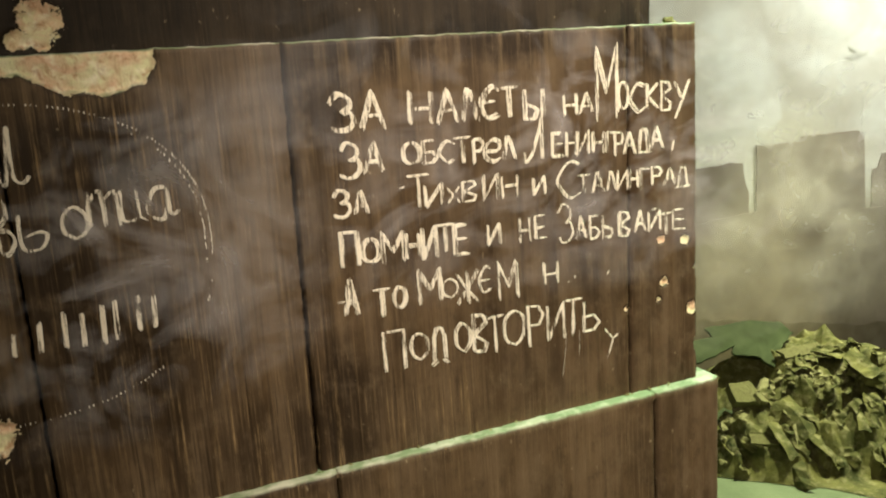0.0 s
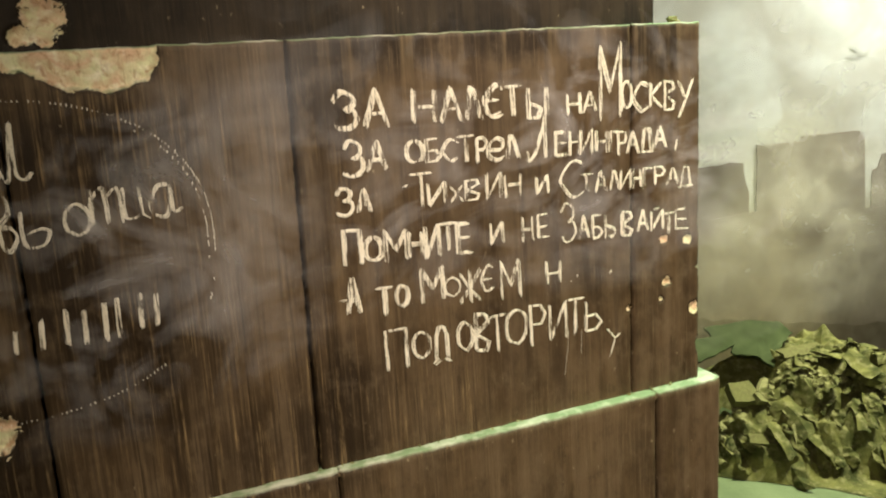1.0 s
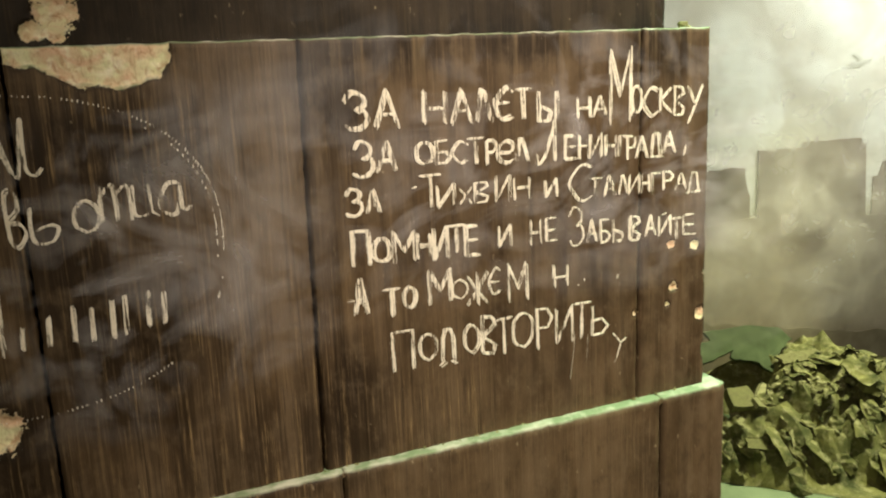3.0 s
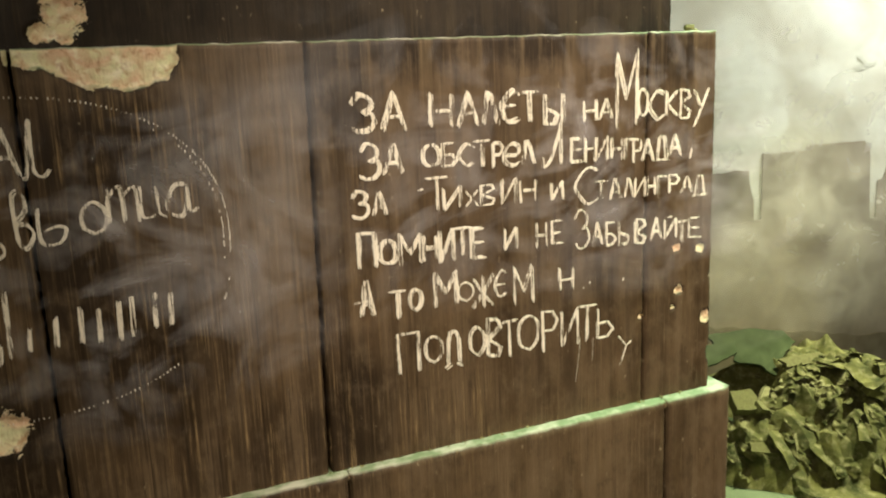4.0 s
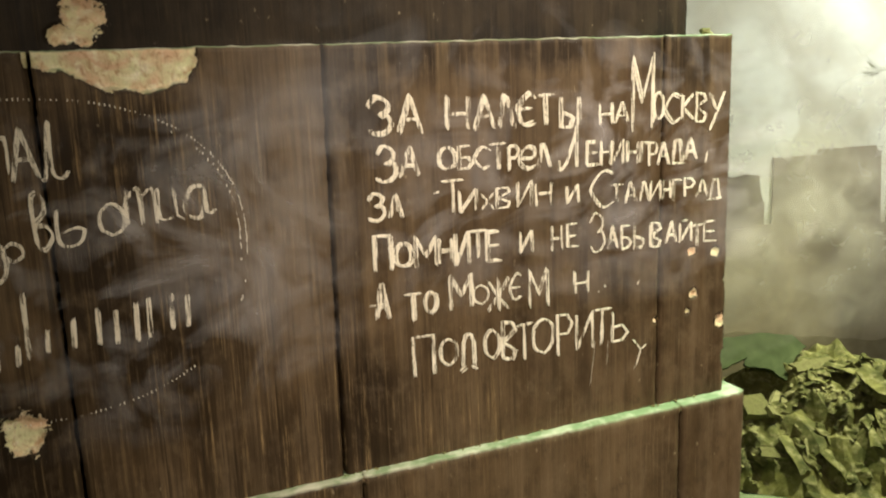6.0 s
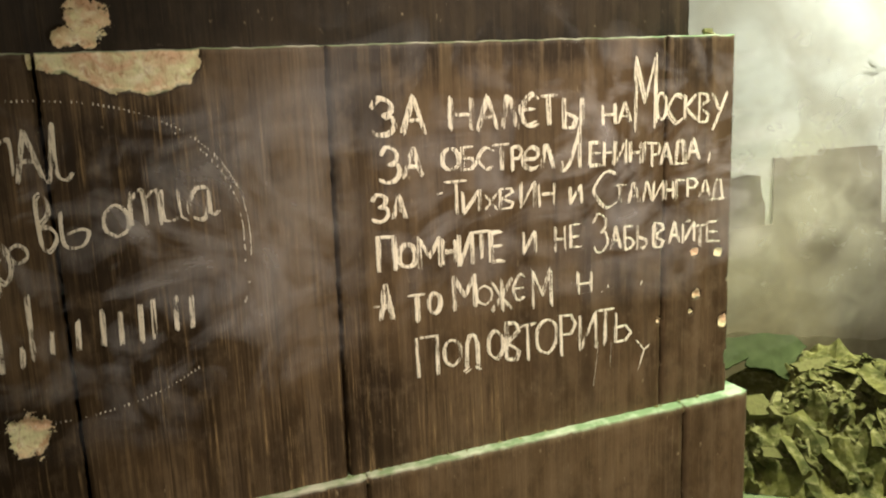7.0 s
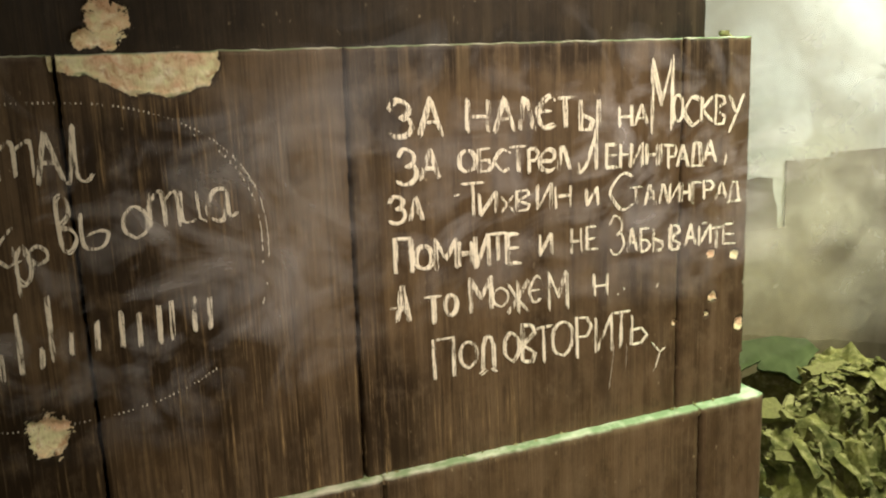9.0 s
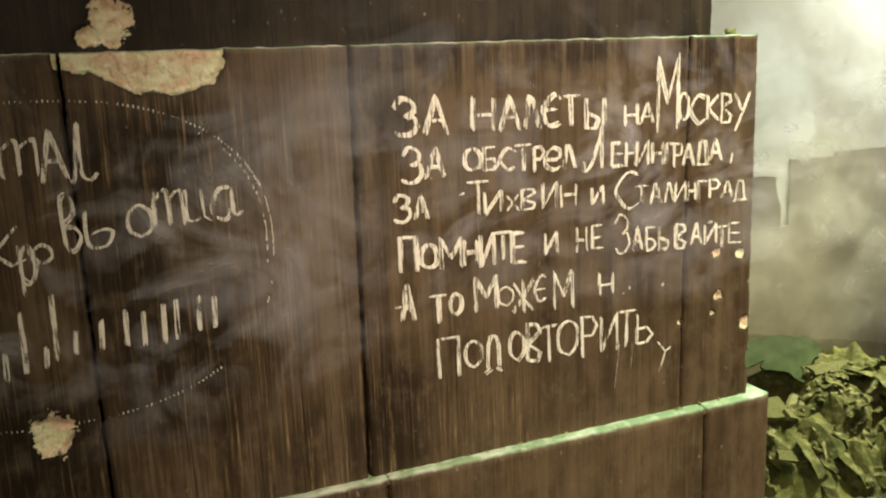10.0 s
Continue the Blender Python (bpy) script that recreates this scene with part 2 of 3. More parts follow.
BLOCK = block_material()
CHALK = chalk_material()
SKY = sky_material()
HOUSE = house_material()
CLOTH = cloth_material("olive_cloth", (0.055, 0.062, 0.022), (0.200, 0.190, 0.066))
BOARD = dusty_material("green_board", (0.036, 0.049, 0.019), (0.072, 0.092, 0.039), 14)
RUBBLE = rubble_material()
FLOOR = dusty_material("dusty_floor", (0.13, 0.17, 0.09), (0.21, 0.26, 0.145), 3)
HALL = dusty_material("hall_paint", (0.10, 0.085, 0.065), (0.13, 0.11, 0.085), 2)
EARTH = dusty_material("scenic_earth_paint", (0.13, 0.104, 0.062), (0.215, 0.178, 0.115), 7)
AIRCRAFT = dusty_material("grey_scenic_paint", (0.56, 0.57, 0.47), (0.62, 0.63, 0.53), 8)

# ---- helpers of the scene ----


def part(name, bm, material, parent=None, label=""):
    """Links a bmesh as one mesh object, under parent where there is one."""
    mesh = bpy.data.meshes.new(name)
    bm.to_mesh(mesh)
    bm.free()
    mesh.materials.append(material)
    ob = new(name, mesh)
    ob.parent = parent
    return tagged(ob, label)


def box(bm, x0, x1, y0, y1, z0, z1):
    m = Matrix.Translation(((x0 + x1) / 2, (y0 + y1) / 2, (z0 + z1) / 2)) @ Matrix.Diagonal((x1 - x0, y1 - y0, z1 - z0, 1))
    bmesh.ops.create_cube(bm, size=1, matrix=m)
    return bm


def smooth(ob):
    for face in ob.data.polygons:
        face.use_smooth = True
    return ob


# ---- the room ----
TOP, LEDGE = 1.662, 1.050
BACK = 1.80

tagged(part("floor", box(bmesh.new(), -5, 5, -4.5, BACK + 0.1, -0.1, 0.0), FLOOR), "pale dusty concrete floor under green stage light", "floor", kind="structure")
tagged(part("ceiling", box(bmesh.new(), -5, 5, -4.5, BACK + 0.1, 3.4, 3.5), HALL), "dark painted hall ceiling above the display", "ceiling", kind="structure")
tagged(part("wall_south", box(bmesh.new(), -5, 5, -4.6, -4.5, 0, 3.4), HALL), "dark painted hall wall facing the display", "wall", kind="structure")
tagged(part("wall_west", box(bmesh.new(), -5.1, -5, -4.5, BACK, 0, 3.4), HALL), "dark painted side wall of the hall", "wall", kind="structure")
tagged(part("wall_east", box(bmesh.new(), 5, 5.1, -4.5, BACK, 0, 3.4), HALL), "dark painted side wall of the hall", "wall", kind="structure")
tagged(part("backdrop", box(bmesh.new(), -5, 5, BACK, BACK + 0.1, 0, 3.4), SKY), "painted backdrop of a pale smoky sky", "backdrop", kind="structure")


# ---- stepped wall of plastered blocks ----


def wobble(x, z, size, seed):
    return noise.noise(Vector((x * size, seed, z * size)))


def bite(x, z, cx, cz, rx, rz, seed):
    """How deep inside a ragged oval hole a place lies: 1 in the middle, 0 at the rim, negative outside."""
    away = math.hypot((x - cx) / rx, (z - cz) / rz)
    return 1 - away + 0.38 * wobble(x, z, 1.6 / rx, seed) + 0.26 * wobble(x, z, 5.5 / rx, seed + 3)


CHIP_X = (-1.040, -1.023, -1.009, -1.0, -0.982, -0.963, -0.934, -0.908, -0.882, -0.853)
CHIP_Z = (0.021, 0.028, 0.022, 0.030, 0.041, 0.051, 0.051, 0.056, 0.049, 0.038)


def edge_chip(x, z):
    """The long broken place under the upper edge of the block beside the dotted ring."""
    if not -1.05 < x < -0.842:
        return -1.0
    deep = float(np.interp(x, CHIP_X, CHIP_Z)) + 0.004 * wobble(x, z, 70, 2) + 0.002 * wobble(x, z, 200, 5)
    side = (-0.849 + 0.005 * wobble(x, z, 90, 8) - 0.4 * max(0.0, TOP - 0.012 - z) - x) / 0.012
    return max(-1.0, min((z - (TOP - deep)) / 0.012, side, 1.0))


# centre, half width and half height of the broken places, the last number is their seed
HOLES_MIDDLE = [(-1.104, 1.184, 0.029, 0.029, 1), (-0.073, 1.308, 0.0075, 0.0075, 2), (-0.024, 1.302, 0.009, 0.009, 3), (-0.067, 1.235, 0.009, 0.008, 4),
                (-0.141, 1.199, 0.0065, 0.006, 5), (-0.010, 1.180, 0.011, 0.012, 6), (0.0, 1.112, 0.007, 0.014, 7), (0.001, 1.255, 0.005, 0.016, 8),
                (0.0, 1.33, 0.004, 0.02, 9), (-0.079, 1.205, 0.005, 0.004, 10)]
HOLES_UPPER = [(-0.980, 1.704, 0.029, 0.027, 11), (-1.008, 1.682, 0.016, 0.014, 12), (-0.978, 1.672, 0.012, 0.005, 13)]


def broken(x, z, course):
    if course == "middle":
        value = max(bite(x, z, *hole) for hole in HOLES_MIDDLE)
        return max(value, edge_chip(x, z))
    if course == "upper":
        return max(bite(x, z, *hole) for hole in HOLES_UPPER)
    return -1.0


def sag(x):
    """The ledge over the lowest course dips a little away from the corner."""
    return 0.019 * max(-1.2, x)


def rows_of(z0, z1, step, dense):
    """Heights of the grid: fine within the stretch that is dense, coarse elsewhere."""
    rows, z = [z0], z0
    while z < z1 - 1e-6:
        z = min(z1, z + (step if dense[0] - 0.001 <= z < dense[1] else min(0.1, dense[0] - z) if z < dense[0] else 0.1))
        rows.append(z)
    return rows


def block(course, x0, x1, z0, z1, front, deep, parent, step=0.006, round_end=False, lean=(0.0, 0.0)):
    """One block: a finely divided front with worn edges and broken places, turned back round its rim, and a plain body behind."""
    dense = {"lower": (LEDGE - 0.26, LEDGE), "middle": (0, 9), "upper": (TOP - 0.01, TOP + 0.14)}[course]
    heights = rows_of(z0, z1, step, dense)
    if course == "upper":
        heights = heights[:-1] + [z1 - 0.005, z1]
    nx, nz = max(2, round((x1 - x0) / step)), len(heights) - 1
    soft = 0.010 if course == "lower" else 0.006
    side = 3.5 if course == "lower" else 1.0
    verts, chips, faces = [], [], []
    for j in range(nz + 1):
        for i in range(nx + 1):
            u, v = x0 + (x1 - x0) * i / nx, heights[j]
            rim = min((u - x0) * side, (x1 - u) * side, z1 - v, v - z0)
            if course != "lower":
                rim = min((u - x0) * side, (x1 - u) * side, z1 - v)
            elif z1 - v < 0.013:
                rim = min(z1 - v, x1 - u) if round_end else z1 - v
            y = front + 0.0004 * wobble(u, v, 24, 1)
            if rim < soft:
                t = 1 - rim / soft
                y += soft * 0.8 * (1 - math.sqrt(max(0.0, 1 - t * t * 0.96)))
            if course == "lower":
                y -= 0.008 * (max(-0.9, u) + 0.35)
            b = broken(u, v, course)
            if b > 0:
                y += 0.007 * min(1, b * 3) + 0.0025 * wobble(u, v, 110, 4)
            chips.append(max(-1.0, min(1.0, b)) * 0.5 + 0.5)
            # worn rims: the outermost rows wander a little along the face
            edge = max(0.0, 1 - rim / 0.014)
            du = 0.0012 * wobble(u, v, 35, 21) * edge + 0.0012 * wobble(u, v, 120, 22) * edge
            dv = (0.0012 if course == "lower" else 0.0016) * wobble(u, v, 35, 31) * edge + 0.0008 * wobble(u, v, 140, 32) * edge
            if round_end and x1 - u < 0.02:
                du -= 0.004 * max(0.0, b)
            if course == "lower":
                dv += sag(u) * max(0.0, 1 - (z1 - v) / 0.3)
            if course == "middle":
                dv += sag(u) * max(0.0, 1 - (v - z0) / 0.1)
            if course == "lower" and z1 - v < 0.013 and i in (0, nx) and not (round_end and i == nx):
                du += 0.0012 if i else -0.0012
            du += (lean[0] + (lean[1] - lean[0]) * i / nx) * (v - 1.356)
            verts.append((u + du, y, v + dv))
    at = lambda i, j: j * (nx + 1) + i
    for j in range(nz):
        for i in range(nx):
            faces.append((at(i, j), at(i + 1, j), at(i + 1, j + 1), at(i, j + 1)))
    ring = [at(i, 0) for i in range(nx)] + [at(nx, j) for j in range(nz)] + [at(nx - i, nz) for i in range(nx)] + [at(0, nz - j) for j in range(nz)]
    base = len(verts)
    # two more rings run back into the wall, so that the ledges keep their grain
    for k, y in enumerate((front + 0.03, front + deep)):
        for r in ring:
            x, _, z = verts[r]
            verts.append((x + 0.001 * wobble(x, z, 50, 41 + k), y, z + 0.0012 * wobble(x, z, 50, 51 + k)))
            chips.append(0.0)
    count = len(ring)
    rows = [ring, list(range(base, base + count)), list(range(base + count, base + 2 * count))]
    for a, b in zip(rows, rows[1:]):
        for k in range(count):
            faces.append((a[k], b[k], b[(k + 1) % count], a[(k + 1) % count]))
    faces.append(tuple(reversed(rows[-1])))
    mesh = bpy.data.meshes.new("block")
    mesh.from_pydata(verts, [], faces)
    mesh.materials.append(BLOCK)
    mesh.attributes.new("chip", "FLOAT", "POINT").data.foreach_set("value", chips)
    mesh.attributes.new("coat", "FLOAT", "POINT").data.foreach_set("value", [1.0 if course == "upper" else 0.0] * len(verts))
    for face in mesh.polygons:
        face.use_smooth = len(face.vertices) == 4
    ob = new("block", mesh)
    ob.parent = parent
    return ob


wall = tagged(part("wall_north", box(bmesh.new(), -4.4, -0.09, 0.12, 0.55, 0.0, 3.38), BLOCK), "dark brown stepped wall of plastered blocks covered in chalk writing", "wall", kind="structure")
GAP = 0.0022
LEAN = {-0.6865: 0.0098, -0.1365: 0.0125}


def course(name, joints, z0, z1, front, deep):
    for x0, x1 in zip(joints, joints[1:]):
        near = x1 > -1.6
        left, right = (0.0007 if x == -0.1365 else 0.0012 if name == "lower" else GAP for x in (x0, x1))
        block(name, x0 + left, x1 - (right if x1 != joints[-1] else 0), z0, z1, front, deep, wall, {"middle": 0.0035, "lower": 0.006, "upper": 0.004}[name] if near else 0.04, x1 == joints[-1], (LEAN.get(x0, 0.0), LEAN.get(x1, 0.0)))


course("lower", [-3.6, -2.6, -1.6, -0.667, -0.105, 0.030], 0.0, LEDGE, -0.021, 0.5)
course("middle", [-3.6, -2.5, -1.6, -1.044, -0.6865, -0.1365, 0.0], LEDGE - 0.006, TOP, 0.0, 0.5)
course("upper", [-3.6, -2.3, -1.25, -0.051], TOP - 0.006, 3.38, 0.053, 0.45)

# ---- chalk writing ----
# strokes of each letter on a grid 6 wide and 8 high: points are column and row, "/" lifts the chalk, "~" bends the stroke
GLYPHS = {
    "А": "00 38 60/13 53", "З": "~06 28 57 55 34 54 62 40 10 01", "Н": "08 00/68 60/04 64", "Л": "00 28 38 60", "Е": "58 08 00 60/04 54",
    "Є": "~67 48 16 04 11 30 61/04 54", "Т": "08 68/38 30", "Ы": "08 00 30 42 33 04/68 60", "М": "00 08 33 68 60", "О": "~30 02 06 38 66 62 30",
    "С": "~67 38 05 03 30 61", "К": "08 00/68 04 60", "В": "00 08 48 56 04 52 40 00", "У": "08 34/68 34 00", "Б": "58 08 00 40 62 44 04",
    "Р": "00 08 48 66 44 04", "е": "~04 54 67 38 05 02 30 61", "И": "08 00 68 60", "Г": "00 08 68", "Д": "00 60/10 28 48 50", "Х": "08 60/00 68",
    "П": "00 08 68 60", "Й": "08 00 68 60/29 49", "Ж": "38 30/08 34 60/68 34 00", "Ь": "08 00 40 62 44 04",
    "т": "00 08/~06 28 37 30/~36 58 67 60", "а": "~58 28 03 10 40 58/~58 51 60 71", "ц": "~08 01 20 41/48 41 60", "о": "~30 02 06 38 66 62 30",
    "к": "08 00/68 03 40 71", "р": "08 00/~06 38 65 32 03", "в": "~01 08 39 46 04 44 62 30 01", "λ": "~02 00 21 34 58/58 50", "ь": "~08 01 40 63 44 13", "л": "~00 10 38 31 50 71", "д": "11 16 28 48 56 51/00 21/41 60",
}


def bend(points, fine=6):
    """A smooth curve through the points."""
    ends = [points[0], *points, points[-1]]
    out = []
    for a, b, c, d in zip(ends, ends[1:], ends[2:], ends[3:]):
        for k in range(fine):
            t = k / fine
            out.append(tuple(0.5 * (2 * q + (r - p) * t + (2 * p - 5 * q + 4 * r - s) * t * t + (3 * q - p - 3 * r + s) * t ** 3) for p, q, r, s in zip(a, b, c, d)))
    return out + [points[-1]]


def ribbon(bm, points, width, rng, lift):
    """One rubbed chalk mark along the points, of uneven width, a hair proud of the wall."""
    dense = []
    for (x0, z0), (x1, z1) in zip(points, points[1:]):
        steps = max(1, int(math.hypot(x1 - x0, z1 - z0) / 0.0022))
        dense += [(x0 + (x1 - x0) * k / steps, z0 + (z1 - z0) * k / steps) for k in range(steps)]
    dense.append(points[-1])
    rows = []
    for k, (x, z) in enumerate(dense):
        a, b = dense[max(0, k - 1)], dense[min(len(dense) - 1, k + 1)]
        dx, dz = b[0] - a[0], b[1] - a[1]
        size = math.hypot(dx, dz) or 1
        nx, nz = -dz / size, dx / size
        taper = min(1.0, 0.45 + 0.25 * min(k, len(dense) - 1 - k))
        w0, w1 = (width * taper * rng.uniform(0.38, 0.62) for _ in range(2))
        rows.append([bm.verts.new((x + nx * w0, -lift, z + nz * w0)), bm.verts.new((x, -lift - 0.0005, z)), bm.verts.new((x - nx * w1, -lift, z - nz * w1))])
    for a, b in zip(rows, rows[1:]):
        for k in range(2):
            bm.faces.new((a[k], b[k], b[k + 1], a[k + 1]))


def letter(sign, x, z, width, height, weight, rng, parent, slant=0.0):
    bm = bmesh.new()
    for stroke in GLYPHS[sign].split("/"):
        curved = stroke.startswith("~")
        grid = [(int(p[0]) / 6, int(p[1]) / 8) for p in stroke.strip("~").split()]
        grid = [(u + rng.uniform(-0.035, 0.035), v + rng.uniform(-0.03, 0.03)) for u, v in grid]
        line = [(x + u * width + slant * v * height, z + v * height) for u, v in (bend(grid) if curved else grid)]
        # each stroke was gone over twice, a little apart
        for pull in range(2):
            side, rise = (pull - 0.5) * weight * 0.55 + rng.uniform(-0.12, 0.12) * weight, rng.uniform(-0.05, 0.05) * height
            drift = rng.uniform(-0.25, 0.25) * weight
            ribbon(bm, [(a + side + drift * k / len(line), b + rise) for k, (a, b) in enumerate(line)], weight * rng.uniform(0.62, 0.85), rng, 0.0013 + 0.0002 * pull)
    return part("letter", bm, CHALK, parent)


rng = random.Random(4)
inscription = tagged(new("chalk_inscription"), "cream chalk lettering in six lines on brown plaster", "inscription")
BOLD, PLAIN, THIN = 0.0057, 0.0046, 0.0040
# each letter with the reach of its body along the wall, its foot and its height
FIRST = [
    ("З", -0.625, -0.592, 1.537, 0.052), ("А", -0.581, -0.547, 1.535, 0.052), ("Н", -0.506, -0.475, 1.537, 0.047), ("А", -0.464, -0.434, 1.533, 0.049),
    ("Л", -0.424, -0.401, 1.534, 0.046), ("Є", -0.394, -0.366, 1.535, 0.047), ("Т", -0.361, -0.333, 1.533, 0.046), ("Ы", -0.321, -0.290, 1.531, 0.045),
    ("Н", -0.253, -0.230, 1.529, 0.032), ("А", -0.225, -0.201, 1.530, 0.032), ("М", -0.193, -0.156, 1.523, 0.106), ("О", -0.153, -0.137, 1.530, 0.043),
    ("С", -0.131, -0.104, 1.526, 0.043), ("К", -0.099, -0.078, 1.529, 0.041), ("В", -0.072, -0.049, 1.527, 0.044), ("У", -0.045, -0.017, 1.508, 0.061)]
SECOND = [
    ("З", -0.616, -0.588, 1.468, 0.050), ("А", -0.582, -0.554, 1.474, 0.042), ("О", -0.521, -0.498, 1.478, 0.033), ("Б", -0.491, -0.470, 1.478, 0.033),
    ("С", -0.465, -0.442, 1.476, 0.031), ("Т", -0.441, -0.415, 1.474, 0.036), ("Р", -0.410, -0.394, 1.471, 0.036), ("е", -0.391, -0.367, 1.470, 0.034),
    ("Л", -0.361, -0.340, 1.468, 0.036), ("λ", -0.325, -0.288, 1.466, 0.062), ("Е", -0.276, -0.255, 1.468, 0.035), ("Н", -0.251, -0.234, 1.466, 0.037),
    ("И", -0.230, -0.211, 1.466, 0.036), ("Н", -0.203, -0.183, 1.466, 0.033), ("Г", -0.177, -0.161, 1.465, 0.031), ("Р", -0.161, -0.145, 1.459, 0.036),
    ("А", -0.145, -0.123, 1.460, 0.035), ("Д", -0.121, -0.092, 1.458, 0.037), ("А", -0.092, -0.070, 1.463, 0.035)]
THIRD = [
    ("З", -0.632, -0.609, 1.416, 0.038), ("А", -0.602, -0.581, 1.416, 0.034), ("Т", -0.519, -0.485, 1.414, 0.049), ("И", -0.492, -0.465, 1.414, 0.032),
    ("Х", -0.458, -0.437, 1.413, 0.026), ("В", -0.431, -0.406, 1.415, 0.030), ("И", -0.397, -0.373, 1.414, 0.037), ("Н", -0.365, -0.339, 1.413, 0.035),
    ("И", -0.312, -0.292, 1.411, 0.028), ("С", -0.268, -0.227, 1.401, 0.056), ("Т", -0.232, -0.210, 1.406, 0.028), ("А", -0.206, -0.185, 1.401, 0.034),
    ("Л", -0.178, -0.161, 1.403, 0.030), ("И", -0.158, -0.139, 1.402, 0.031), ("Н", -0.135, -0.120, 1.402, 0.030), ("Г", -0.114, -0.098, 1.402, 0.030),
    ("Р", -0.092, -0.073, 1.402, 0.030), ("А", -0.068, -0.046, 1.400, 0.027), ("Д", -0.045, -0.015, 1.394, 0.034)]
FOURTH = [
    ("П", -0.626, -0.603, 1.340, 0.052), ("О", -0.594, -0.571, 1.343, 0.035), ("М", -0.564, -0.532, 1.337, 0.046), ("Н", -0.527, -0.506, 1.339, 0.039),
    ("И", -0.502, -0.480, 1.338, 0.048), ("Т", -0.479, -0.450, 1.342, 0.040), ("Е", -0.450, -0.427, 1.337, 0.044), ("И", -0.394, -0.374, 1.343, 0.032),
    ("Н", -0.339, -0.321, 1.338, 0.040), ("Е", -0.311, -0.293, 1.340, 0.036), ("З", -0.270, -0.245, 1.331, 0.060), ("А", -0.237, -0.220, 1.331, 0.039),
    ("Б", -0.213, -0.195, 1.329, 0.037), ("Ы", -0.188, -0.159, 1.327, 0.037), ("В", -0.155, -0.135, 1.324, 0.040), ("А", -0.127, -0.107, 1.328, 0.036),
    ("Й", -0.100, -0.077, 1.326, 0.033), ("Т", -0.076, -0.053, 1.315, 0.037), ("Е", -0.050, -0.026, 1.322, 0.034)]
FIFTH = [
    ("А", -0.629, -0.609, 1.269, 0.053), ("Т", -0.583, -0.559, 1.260, 0.039), ("О", -0.551, -0.534, 1.267, 0.032), ("М", -0.513, -0.479, 1.265, 0.053),
    ("О", -0.473, -0.451, 1.269, 0.030), ("Ж", -0.451, -0.416, 1.257, 0.049), ("Є", -0.413, -0.394, 1.268, 0.042), ("М", -0.380, -0.348, 1.253, 0.059),
    ("Н", -0.299, -0.276, 1.264, 0.037)]
SIXTH = [
    ("П", -0.575, -0.543, 1.172, 0.062), ("О", -0.530, -0.506, 1.181, 0.043), ("д", -0.499, -0.471, 1.167, 0.058), ("О", -0.457, -0.434, 1.181, 0.047),
    ("В", -0.428, -0.403, 1.174, 0.059), ("Т", -0.403, -0.376, 1.172, 0.057), ("О", -0.373, -0.341, 1.172, 0.057), ("Р", -0.331, -0.304, 1.165, 0.066),
    ("И", -0.296, -0.267, 1.171, 0.059), ("Т", -0.266, -0.232, 1.174, 0.056), ("Ь", -0.230, -0.200, 1.176, 0.052)]
for line, bold, weight in ((FIRST, 8, PLAIN), (SECOND, 2, PLAIN), (THIRD, 2, THIN), (FOURTH, 7, THIN), (FIFTH, 4, THIN), (SIXTH, 0, PLAIN)):
    for k, (sign, x0, x1, foot, height) in enumerate(line):
        letter(sign, x0, foot, x1 - x0, height, BOLD if k < bold else weight, rng, inscription)


def tick(x, z, dx, dz, weight, parent):
    bm = bmesh.new()
    ribbon(bm, [(x, z), (x + dx * 0.5 + 0.0006, z + dz * 0.5), (x + dx, z + dz)], weight, rng, 0.0014)
    return part("stroke", bm, CHALK, parent)


for x, z, dx, dz, weight in ((-0.048, 1.474, -0.004, -0.018, 0.004), (-0.211, 1.285, 0.0, -0.014, 0.003), (-0.176, 1.276, -0.007, -0.012, 0.003), (-0.244, 1.268, 0.0, 0.005, 0.003),
                             (-0.190, 1.172, 0.016, -0.019, 0.003), (-0.174, 1.153, 0.012, 0.008, 0.003), (-0.174, 1.153, -0.012, -0.033, 0.003), (-0.640, 1.290, 0.012, 0.001, 0.004),
                             (-0.116, 1.400, 0.004, -0.003, 0.003), (-0.532, 1.446, 0.008, 0.002, 0.004), (-0.256, 1.262, 0.003, 0.004, 0.003), (-0.262, 1.180, -0.010, -0.075, 0.0008), (-0.238, 1.178, -0.003, -0.050, 0.0008)):
    tick(x, z, dx, dz, weight, inscription)

ring_text = tagged(new("chalk_dedication"), "slanting cream handwriting inside a dotted ring on brown plaster", "inscription")
RING = [
    ("т", -1.120, -1.081, 1.518, 0.041), ("А", -1.078, -1.049, 1.510, 0.064), ("л", -1.046, -1.018, 1.510, 0.070), ("к", -1.141, -1.113, 1.408, 0.048),
    ("р", -1.114, -1.097, 1.369, 0.063), ("о", -1.097, -1.078, 1.409, 0.023), ("в", -1.061, -1.042, 1.420, 0.064), ("ь", -1.034, -1.005, 1.420, 0.048),
    ("о", -0.984, -0.958, 1.431, 0.042), ("т", -0.952, -0.918, 1.441, 0.045), ("ц", -0.912, -0.883, 1.443, 0.041), ("а", -0.881, -0.848, 1.447, 0.036)]
for sign, x0, x1, foot, height in RING:
    letter(sign, x0, foot, x1 - x0, height, THIN, rng, ring_text)
